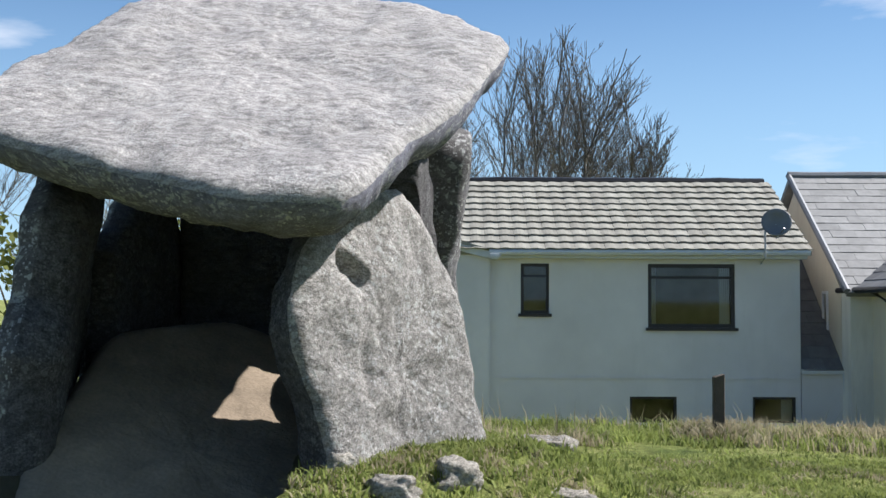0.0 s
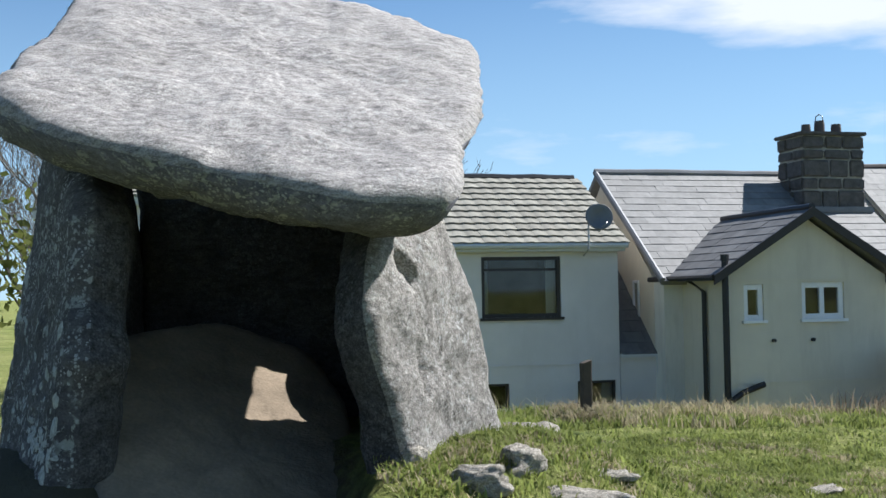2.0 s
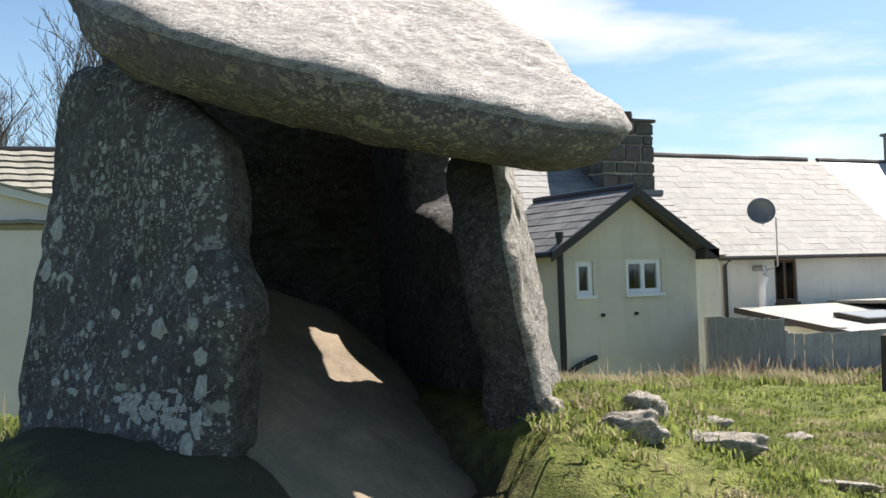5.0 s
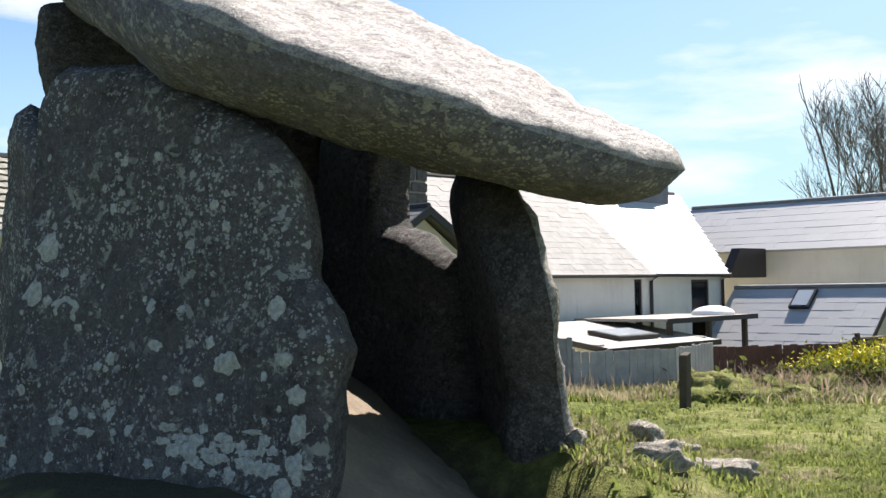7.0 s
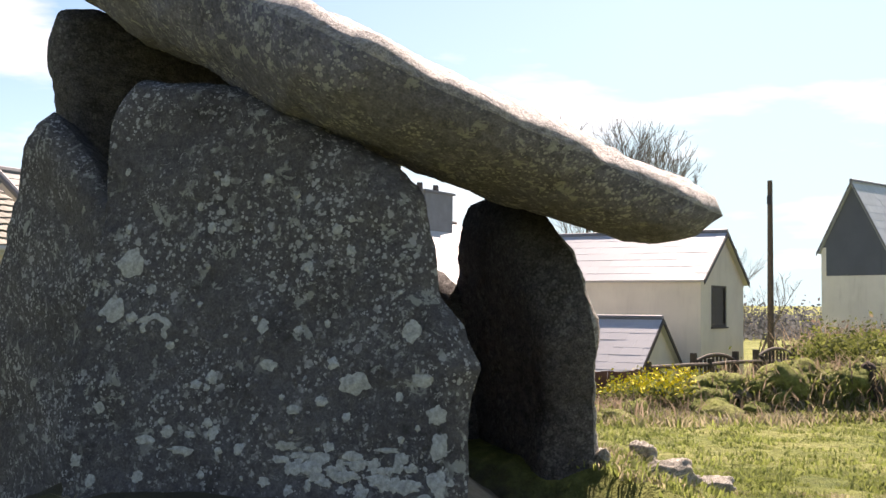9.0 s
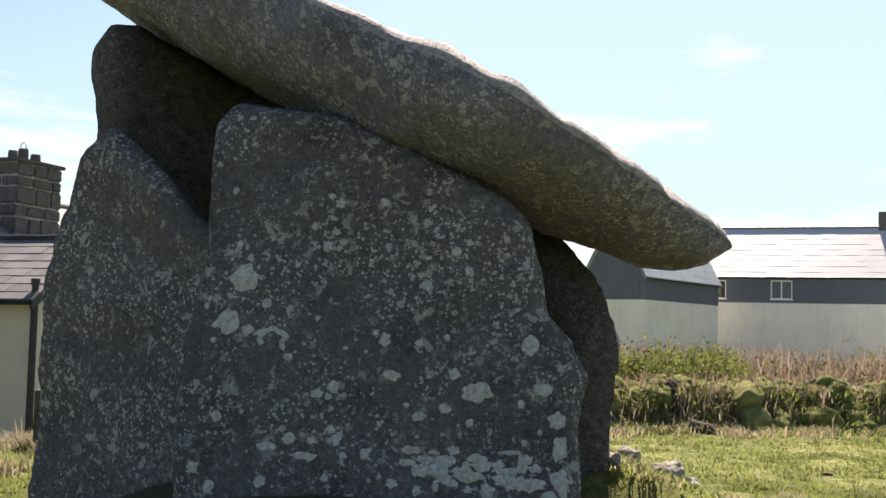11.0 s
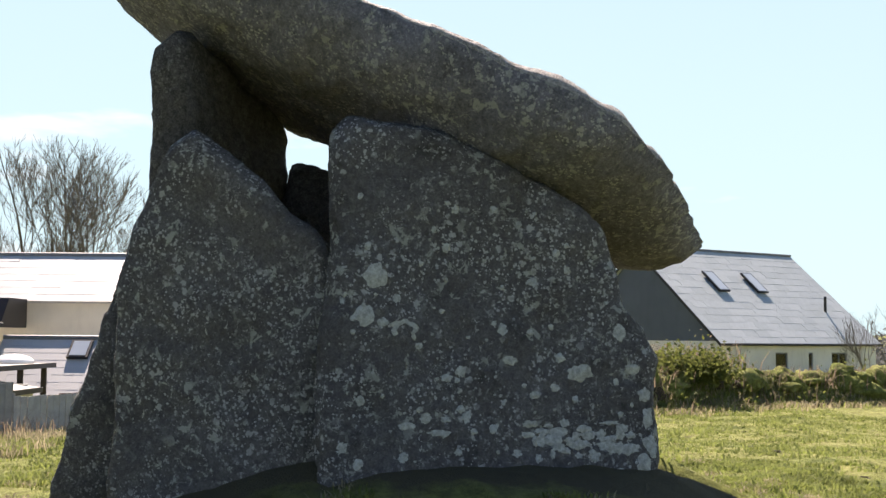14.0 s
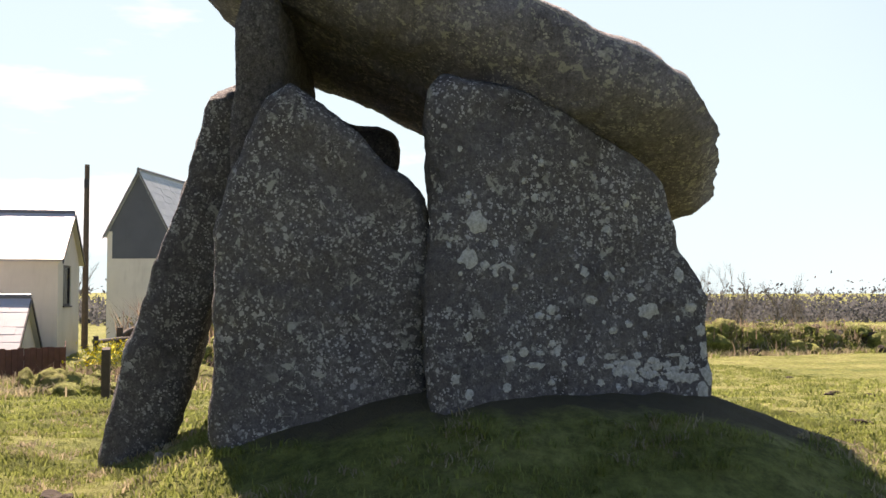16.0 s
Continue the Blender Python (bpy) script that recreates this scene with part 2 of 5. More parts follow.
def leafy(name, lo, hi, rough=0.75):
    m = Mat(name, rough, spec=0.2)
    clump = m.ramp(m.noise(7.0, 4, 0.65), (0.32, 0.0), (0.68, 1.0))
    pick = m.math("ADD", m.math("MULTIPLY", m.geo.outputs["Random Per Island"], 0.4), m.math("MULTIPLY", clump, 0.6))
    r = m.ramp(pick, (0.0, lo), (1.0, hi))
    c = m.mix(0.8, r, m.ramp(m.noise(1.1, 5, 0.6), (0.3, 0.6), (0.7, 1.4)), "MULTIPLY")
    m.color(c)
    tl = m.node("ShaderNodeBsdfTranslucent")
    m.link(c, tl.inputs["Color"])
    mixer = m.node("ShaderNodeMixShader")
    mixer.inputs[0].default_value = 0.5
    m.link(m.bsdf.outputs[0], mixer.inputs[1])
    m.link(tl.outputs[0], mixer.inputs[2])
    m.link(mixer.outputs[0], m.t.nodes["Material Output"].inputs["Surface"])
    return m.m


M_BLADE = leafy("grass_blade", (0.085, 0.12, 0.025), (0.31, 0.345, 0.105))
M_DRY = leafy("dry_grass", (0.25, 0.21, 0.12), (0.42, 0.37, 0.25))
M_LEAF = leafy("bramble_leaf", (0.05, 0.07, 0.018), (0.19, 0.205, 0.06))

g = Mat("turf", 0.95, spec=0.15)
turf = g.ramp(g.noise(0.55, 7, 0.65), (0.3, (0.085, 0.115, 0.027)), (0.48, (0.18, 0.20, 0.055)), (0.66, (0.26, 0.26, 0.095)))
turf = g.mix(0.8, turf, g.ramp(g.noise(9, 6, 0.75), (0.33, 0.35), (0.66, 1.5)), "MULTIPLY")
turf = g.mix(g.ramp(g.noise(1.7, 8, 0.75), (0.6, 0.0), (0.7, 0.75)), turf, (0.11, 0.085, 0.05))
# trodden earth in and round the chamber
sp = g.node("ShaderNodeSeparateXYZ")
g.link(g.geo.outputs["Position"], sp.inputs[0])
ex = g.math("DIVIDE", g.math("ADD", sp.outputs[0], 1.95), 1.15)
ey = g.math("DIVIDE", g.math("SUBTRACT", sp.outputs[1], 6.9), 2.3)
worn = g.math("ADD", g.math("ADD", g.math("MULTIPLY", ex, ex), g.math("MULTIPLY", ey, ey)), g.math("MULTIPLY", g.noise(2.6, 6, 0.7), 1.2))
turf = g.mix(g.ramp(g.math("MULTIPLY", worn, 0.4), (0.56, 0.9), (0.72, 0.0)), turf, (0.085, 0.07, 0.05))
g.color(turf)
g.bump(g.math("ADD", g.noise(12, 6, 0.7), g.noise(45, 4, 0.7)), 0.9, 0.05)
M_TURF = g.m


# ---- building blocks ----
def mesh_of(name, verts, faces, smooth=False):
    me = bpy.data.meshes.new(name)
    me.from_pydata(verts, [], faces)
    if smooth:
        me.shade_smooth()
    me.update()
    return me


def part(name, bm, material, parent=None, label="", smooth=False):
    """One bmesh (or mesh) as one mesh object under a thing or a part."""
    if isinstance(bm, bmesh.types.BMesh):
        me = bpy.data.meshes.new(name)
        bmesh.ops.recalc_face_normals(bm, faces=bm.faces)
        bm.to_mesh(me)
        bm.free()
        if smooth:
            me.shade_smooth()
    else:
        me = bm
    if material and not me.materials:
        me.materials.append(material)
    ob = new(name, me)
    if parent:
        ob.parent = parent
    return tagged(ob, label)


def thing(name, m, label, category, group="", kind=""):
    ob = new(name)
    ob.empty_display_size = 0.2
    ob.matrix_world = m
    return tagged(ob, label, category, group, kind)


def box_bm(x0, x1, y0, y1, z0, z1, bevel=0.0, bm=None):
    own = bm is None
    bm = bm or bmesh.new()
    vs = [bm.verts.new((x, y, z)) for z in (z0, z1) for y in (y0, y1) for x in (x0, x1)]
    fs = [bm.faces.new([vs[i] for i in f]) for f in ((0, 2, 3, 1), (4, 5, 7, 6), (0, 1, 5, 4), (2, 6, 7, 3), (0, 4, 6, 2), (1, 3, 7, 5))]
    if bevel and own:
        bmesh.ops.bevel(bm, geom=list(bm.edges), offset=bevel, segments=2, affect="EDGES")
    return bm


def prism_bm(profile, x0, x1, axis="x"):
    """A profile of (p, z) swept along x (or y)."""
    bm = bmesh.new()
    rows = []
    for x in (x0, x1):
        rows.append([bm.verts.new((x, p, z) if axis == "x" else (p, x, z)) for p, z in profile])
    n = len(profile)
    bm.faces.new(rows[0])
    bm.faces.new(rows[1][::-1])
    for i in range(n):
        bm.faces.new((rows[0][i], rows[1][i], rows[1][(i + 1) % n], rows[0][(i + 1) % n]))
    return bm


def tube_bm(path, r0, r1=None, sides=8, bm=None):
    bm = bm or bmesh.new()
    r1 = r0 if r1 is None else r1
    rings = []
    for i, p in enumerate(path):
        p = Vector(p)
        d = (Vector(path[min(i + 1, len(path) - 1)]) - Vector(path[max(i - 1, 0)])).normalized()
        a = d.orthogonal().normalized()
        b = d.cross(a)
        r = r0 + (r1 - r0) * i / max(1, len(path) - 1)
        rings.append([bm.verts.new(p + (a * math.cos(k * math.tau / sides) + b * math.sin(k * math.tau / sides)) * r) for k in range(sides)])
    for q, w in zip(rings, rings[1:]):
        for k in range(sides):
            bm.faces.new((q[k], q[(k + 1) % sides], w[(k + 1) % sides], w[k]))
    bm.faces.new(rings[0][::-1])
    bm.faces.new(rings[-1])
    return bm


def fbm(p, scale, octaves=3):
    v, a = 0.0, 1.0
    q = Vector(p) * scale
    for _ in range(octaves):
        v += a * noise.noise(q)
        q *= 2.1
        a *= 0.5
    return v


def slab(name, outline, to3d, normal, thick, seed, label, material, category="standing stone", count=220, rings=30, round_=20.0, rough=1.0, bulge=0.0, group="stones of the tomb", rim=0.3, back_round=12.0, inner=None):
    """A rough stone slab. outline: corners in the slab's plane; to3d turns them into places on its outer face; normal points outwards."""
    normal = Vector(normal).normalized()
    pts = [Vector(to3d(*p)) for p in outline]
    n = len(pts)
    loop = []
    per = [(pts[(i + 1) % n] - pts[i]).length for i in range(n)]
    total = sum(per)
    for i in range(n):
        k = max(2, round(count * per[i] / total))
        a, b, c, d = pts[i - 1], pts[i], pts[(i + 1) % n], pts[(i + 2) % n]
        for j in range(k):
            t = j / k
            m0, m1 = (c - a) * 0.25, (d - b) * 0.25
            h = (2 * t ** 3 - 3 * t * t + 1) * b + (t ** 3 - 2 * t * t + t) * m0 + (3 * t * t - 2 * t ** 3) * c + (t ** 3 - t * t) * m1
            loop.append(h)
    n = len(loop)
    mid = sum(loop, Vector()) / n
    ss = [1 - (1 - i / rings) ** 1.6 for i in range(rings)]
    ss = sorted({round(1 - s, 5) for s in ss})          # near 0 .. 1
    verts, ids = [], {}
    off = Vector((seed * 7.3, seed * 3.1, seed * 1.7))
    for side in (0, 1):
        for ri, s in enumerate(ss):
            if side and ri == len(ss) - 1:
                continue
            for k, p in enumerate(loop):
                q = mid + (p - mid) * s
                h = (1 - s ** (back_round if side else round_)) ** (0.6 if side else 0.45)
                w = -rim * thick + (-(1 - rim) if side else rim) * thick * h + (1 - 2 * side) * bulge * (1 - s * s)
                ids[side, ri, k] = len(verts)
                verts.append(q + normal * w)
    centre = []
    for side in (0, 1):
        centre.append(len(verts))
        verts.append(mid + normal * (-thick - bulge if side else bulge))
    top = len(ss) - 1
    for k in range(n):
        ids[1, top, k] = ids[0, top, k]
    faces = []
    for side in (0, 1):
        for k in range(n):
            k2 = (k + 1) % n
            f = [centre[side], ids[side, 0, k], ids[side, 0, k2]]
            faces.append(f if side == 0 else f[::-1])
            for r in range(top):
                f = [ids[side, r, k], ids[side, r + 1, k], ids[side, r + 1, k2], ids[side, r, k2]]
                faces.append(f if side == 0 else f[::-1])
    me = mesh_of(name, verts, faces, True)
    nor = [v.normal.copy() for v in me.vertices]
    for v, nn in zip(me.vertices, nor):
        p = v.co + off
        d = 0.045 * fbm(p, 1.7, 2) + 0.022 * fbm(p, 5, 3) + 0.008 * fbm(p, 19, 2)
        v.co += nn * d * rough
    me.update()
    me.materials.append(material)
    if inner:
        # the back half takes the darker copy, its shade put into the colour
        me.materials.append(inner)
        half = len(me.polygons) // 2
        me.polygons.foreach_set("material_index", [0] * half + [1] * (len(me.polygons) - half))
    ob = part(name, me, None)
    return tagged(ob, label, category, group)


def plane_y(c, n):
    """Places on the plane through c with normal n, from (y, z)."""
    return lambda y, z: (c[0] - ((y - c[1]) * n[1] + (z - c[2]) * n[2]) / n[0], y, z)


def plane_x(c, n):
    return lambda x, z: (x, c[1] - ((x - c[0]) * n[0] + (z - c[2]) * n[2]) / n[1], z)


def plane_z(c, n):
    return lambda x, y: (x, y, c[2] - ((x - c[0]) * n[0] + (y - c[1]) * n[1]) / n[2])


# ---- ground ----
def smooth(a, b, x):
    t = min(1, max(0, (x - a) / (b - a)))
    return t * t * (3 - 2 * t)


BANK = [(8.0, 13.3), (13.8, 10.4), (17.5, 5.2), (24.0, -1.5), (28.0, -12.0), (34.0, -40.0), (40.0, -90.0)]


def bank_distance(x, y):
    best = 1e9
    for (ax, ay), (bx, by) in zip(BANK, BANK[1:]):
        dx, dy = bx - ax, by - ay
        t = min(1, max(0, ((x - ax) * dx + (y - ay) * dy) / (dx * dx + dy * dy)))
        best = min(best, math.hypot(x - ax - t * dx, y - ay - t * dy))
    return best


def ground_z(x, y):
    z = -0.42 * smooth(0, 14, x) - 0.012 * max(0, x - 14)
    z = max(z, -1.6)
    # the mound under the stones
    r = math.hypot((x + 1.2) / 1.05, (y - 7.2) / (0.85 if y > 7.2 else 1.0 - 0.20 * smooth(-1.6, -0.4, x)))
    z += 0.64 * (1 - smooth(1.3, 3.4, r))
    # worn way into the chamber
    lip = -0.25 * (1 - smooth(5.5, 6.1, y))
    z -= 0.42 * smooth(-2.3, -1.9, x) * (1 - smooth(-1.0 + lip, -0.65 + 0.8 * lip, x)) * (1 - smooth(6.2, 7.2, y)) * smooth(3.6, 5.2, y)
    # hollow where the houses stand
    z -= 0.9 * smooth(13.9, 16.2, y) * (1 - smooth(24, 30, x))
    z += 0.75 * (1 - smooth(0.2, 1.1, bank_distance(x, y))) * smooth(12.5, 15.5, x)
    z += 0.05 * fbm((x, y, 0), 0.5, 2) + 0.04 * fbm((x, y, 3), 1.6, 2) + 0.022 * fbm((x, y, 5), 4.5, 2)
    return z


def ground():
    def axis(lo, hi, a, b, fine, coarse):
        out, v = [], lo
        while v < hi:
            out.append(v)
            d = 0 if a <= v <= b else min(abs(v - a), abs(v - b))
            v += fine if d == 0 else min(coarse, fine + d * 0.16)
        return out + [hi]
    xs = axis(-400, 700, -6, 28, 0.16, 60)
    ys = axis(-400, 600, -6, 16, 0.16, 60)
    verts = [(x, y, ground_z(x, y) + (0.0 if math.hypot(x, y) < 80 else 0.01 * (math.hypot(x, y) - 80) * (1 if x > 0 else 0.5))) for y in ys for x in xs]
    w = len(xs)
    faces = [(j * w + i, j * w + i + 1, (j + 1) * w + i + 1, (j + 1) * w + i) for j in range(len(ys) - 1) for i in range(w - 1)]
    ob = part("ground", mesh_of("ground", verts, faces, True), M_TURF)
    tagged(ob, "uneven green turf field with bare earth patches", "ground", kind="structure")


ground()

# ---- the tomb's stones ----
A_C, A_N = (-2.587, 6.875, 1.245), (-0.9587, -0.2500, 0.1357)
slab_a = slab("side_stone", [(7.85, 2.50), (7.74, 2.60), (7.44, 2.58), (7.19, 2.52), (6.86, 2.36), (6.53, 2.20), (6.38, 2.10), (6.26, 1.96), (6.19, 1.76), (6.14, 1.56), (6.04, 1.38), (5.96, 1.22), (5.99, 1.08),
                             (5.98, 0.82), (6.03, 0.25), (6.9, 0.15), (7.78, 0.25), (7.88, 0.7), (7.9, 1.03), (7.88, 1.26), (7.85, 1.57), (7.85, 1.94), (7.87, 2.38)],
              plane_y(A_C, A_N), A_N, 0.36, 1, "broad upright dark granite slab spotted with pale round lichen", M_SHADED_GRANITE, rough=0.8, inner=M_INNER)
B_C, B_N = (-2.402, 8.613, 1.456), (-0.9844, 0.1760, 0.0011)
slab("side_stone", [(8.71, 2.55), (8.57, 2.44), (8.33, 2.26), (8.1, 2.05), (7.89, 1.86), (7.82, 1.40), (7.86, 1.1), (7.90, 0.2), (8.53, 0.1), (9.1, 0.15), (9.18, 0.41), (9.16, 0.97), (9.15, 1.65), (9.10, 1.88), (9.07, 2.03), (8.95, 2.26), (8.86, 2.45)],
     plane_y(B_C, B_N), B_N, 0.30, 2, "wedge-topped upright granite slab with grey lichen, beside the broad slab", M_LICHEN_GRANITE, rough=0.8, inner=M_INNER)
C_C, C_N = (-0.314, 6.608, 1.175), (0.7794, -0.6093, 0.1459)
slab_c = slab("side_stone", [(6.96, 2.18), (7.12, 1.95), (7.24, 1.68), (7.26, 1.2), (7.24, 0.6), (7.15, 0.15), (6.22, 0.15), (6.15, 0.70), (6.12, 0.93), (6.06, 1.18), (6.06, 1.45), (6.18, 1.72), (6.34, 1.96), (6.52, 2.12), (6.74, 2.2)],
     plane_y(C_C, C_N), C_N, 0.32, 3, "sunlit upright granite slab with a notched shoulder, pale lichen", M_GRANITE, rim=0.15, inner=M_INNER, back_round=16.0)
# a chipped-out hollow at the shoulder and two weathered grooves down the sunlit face
face_normal = Vector(C_N).normalized()
for top, foot, width, depth in (((-0.58, 6.43, 1.72), (-0.47, 6.51, 1.64), 0.07, 0.12), ((-0.47, 6.51, 1.54), (-0.42, 6.42, 0.95), 0.045, 0.02), ((-0.28, 6.71, 1.5), (-0.25, 6.59, 0.75), 0.05, 0.010)):
    a, line = Vector(top), Vector(foot) - Vector(top)
    for v in slab_c.data.vertices:
        along = min(1.0, max(0.0, (v.co - a).dot(line) / line.length_squared))
        off = v.co - a - line * along
        deep = abs(off.dot(face_normal))
        gap = (off - face_normal * off.dot(face_normal)).length
        if gap < width and deep < 0.14:
            v.co -= face_normal * depth * (1 - (gap / width) ** 2)
slab_c.data.update()
D_C, D_N = (-0.08, 7.9, 1.0), (0.97, -0.1, 0.05)
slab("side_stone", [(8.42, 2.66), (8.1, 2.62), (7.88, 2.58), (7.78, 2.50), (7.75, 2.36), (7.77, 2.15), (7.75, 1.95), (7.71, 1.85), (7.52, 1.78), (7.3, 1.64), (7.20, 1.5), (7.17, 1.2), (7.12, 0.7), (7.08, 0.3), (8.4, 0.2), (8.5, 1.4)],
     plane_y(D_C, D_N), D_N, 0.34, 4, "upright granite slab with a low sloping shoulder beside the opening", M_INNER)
E_C, E_N = (-1.3, 8.62, 1.5), (-0.174, -0.985, 0.0)
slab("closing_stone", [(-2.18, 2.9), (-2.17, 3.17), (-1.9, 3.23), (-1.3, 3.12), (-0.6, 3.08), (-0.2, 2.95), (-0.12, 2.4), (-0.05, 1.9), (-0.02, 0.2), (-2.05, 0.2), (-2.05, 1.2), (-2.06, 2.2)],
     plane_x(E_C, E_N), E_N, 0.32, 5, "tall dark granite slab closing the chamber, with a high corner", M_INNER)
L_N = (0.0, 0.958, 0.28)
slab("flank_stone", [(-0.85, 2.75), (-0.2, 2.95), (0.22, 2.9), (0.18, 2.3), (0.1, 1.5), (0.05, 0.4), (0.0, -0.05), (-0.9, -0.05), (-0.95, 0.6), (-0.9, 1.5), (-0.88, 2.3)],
     plane_x((-0.35, 9.66, 1.3), L_N), L_N, 0.48, 6, "leaning granite slab propped against the closing stone", M_SHADED_GRANITE)
F_N = (0.307, -0.439, 0.844)
slab("fallen_stone", [(-2.2, 5.3), (-1.6, 4.95), (-0.95, 5.4), (-0.85, 6.5), (-0.65, 7.4), (-0.85, 8.05), (-1.5, 8.1), (-2.15, 7.5), (-2.25, 6.5)],
     plane_z((-1.2436, 7.1272, 0.819), F_N), F_N, 0.40, 7, "fallen buff granite slab sloping across the chamber floor", M_FLOOR_ROCK, "fallen stone", rough=0.6)
K_N = (0.06, -0.5, 1.0)
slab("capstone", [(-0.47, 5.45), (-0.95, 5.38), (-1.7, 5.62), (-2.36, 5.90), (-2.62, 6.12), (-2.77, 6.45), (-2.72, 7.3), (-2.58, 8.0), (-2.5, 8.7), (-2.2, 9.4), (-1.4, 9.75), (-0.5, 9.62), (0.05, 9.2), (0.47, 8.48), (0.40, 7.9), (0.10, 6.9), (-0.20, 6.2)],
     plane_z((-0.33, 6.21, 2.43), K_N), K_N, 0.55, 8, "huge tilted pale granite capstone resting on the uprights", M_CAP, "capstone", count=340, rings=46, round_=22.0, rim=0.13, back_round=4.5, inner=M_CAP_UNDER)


# ---- stones lying in the turf ----
def rock(x, y, z, sx, sy, sz, turn, seed, label, material=None):
    bm = bmesh.new()
    bmesh.ops.create_icosphere(bm, subdivisions=4, radius=1.0)
    off = Vector((seed * 5.1, seed * 2.3, seed))
    for v in bm.verts:
        p = v.co.copy()
        q = Vector(max(-0.8, min(0.8, c)) for c in p)
        d = 0.42 * fbm(p + off, 1.1, 2) + 0.13 * fbm(p + off, 3, 3)
        v.co = Vector((q.x * sx, q.y * sy, q.z * sz)) * (1 + d)
    bmesh.ops.scale(bm, vec=(0.8, 0.8, 0.8), verts=bm.verts)
    ob = part("boulder", bm, material or M_ROCK, None, "", True)
    ob.matrix_world = pose(x, y, z, random.uniform(-12, 12), random.uniform(-12, 12), turn)
    return tagged(ob, label, "rock", "rocks in the turf")


for r in ((0.08, 6.14, 0, 0.19, 0.13, 0.15, 20, 1, "angular pale granite rock with a dark cleft in turf"),
          (0.69, 8.05, 0, 0.34, 0.15, 0.15, -25, 2, "long pale granite rock lying on turf"),
          (-0.55, 6.15, 0, 0.11, 0.08, 0.10, 10, 3, "small white block at the foot of a slab"),
          (-0.26, 5.86, 0, 0.24, 0.10, 0.11, -35, 4, "rough grey rock with a dark end, half sunk in turf"),
          (0.36, 5.86, 0, 0.32, 0.15, 0.10, -18, 5, "low broad pale granite rock in turf"),
          (0.70, 6.37, 0, 0.22, 0.08, 0.05, -14, 6, "long flat stone level with the turf"),
          (0.95, 5.60, 0, 0.30, 0.10, 0.04, -24, 11, "narrow flat stone sunk in the grass"),
          (3.1, 8.0, 0, 0.3, 0.14, 0.05, 15, 10, "flat stone showing through the grass"),
          (-1.45, 5.30, 0, 0.10, 0.07, 0.07, 35, 8, "small dark stone on turf"),
          (-1.62, 9.50, 0, 0.08, 0.07, 0.10, 0, 9, "small pale stone beside the leaning slab")):
    rock(*(r[:2] + (ground_z(r[0], r[1]) + 0.2 * r[5],) + r[3:]))


# ---- houses ----
def glass_mat():
    m = Mat("window_pane")
    t = m.t
    out = t.nodes["Material Output"]
    tr, gl, mixer, fr = (t.nodes.new("ShaderNode" + k) for k in ("BsdfTransparent", "BsdfGlossy", "MixShader", "Fresnel"))
    tr.inputs["Color"].default_value = (0.8, 0.82, 0.8, 1)
    gl.inputs["Roughness"].default_value = 0.03
    fr.inputs["IOR"].default_value = 1.5
    t.links.new(fr.outputs[0], mixer.inputs[0])
    t.links.new(tr.outputs[0], mixer.inputs[1])
    t.links.new(gl.outputs[0], mixer.inputs[2])
    t.links.new(mixer.outputs[0], out.inputs["Surface"])
    return m.m


M_PANE = glass_mat()


def holed_wall(parent, name, a0, a1, z0, z1, holes, depth, material, m):
    """A wall along local x, its outer face at y = 0, with openings cut through it, as one mesh; m places it."""
    xs = sorted({a0, a1, *(h[0] for h in holes), *(h[1] for h in holes)})
    zs = sorted({z0, z1, *(h[2] for h in holes), *(h[3] for h in holes)})
    bm = bmesh.new()
    for x, x2 in zip(xs, xs[1:]):
        for z, z2 in zip(zs, zs[1:]):
            if not any(h[0] <= (x + x2) / 2 <= h[1] and h[2] <= (z + z2) / 2 <= h[3] for h in holes):
                box_bm(x, x2, 0, depth, z, z2, bm=bm)
    bmesh.ops.remove_doubles(bm, verts=bm.verts, dist=1e-4)
    inner = [f for f in bm.faces if sum(1 for g in bm.faces if g is not f and (g.calc_center_median() - f.calc_center_median()).length < 1e-4)]
    bmesh.ops.delete(bm, geom=inner, context="FACES_ONLY")
    ob = part(name, bm, material, parent)
    ob.matrix_basis = m
    return ob


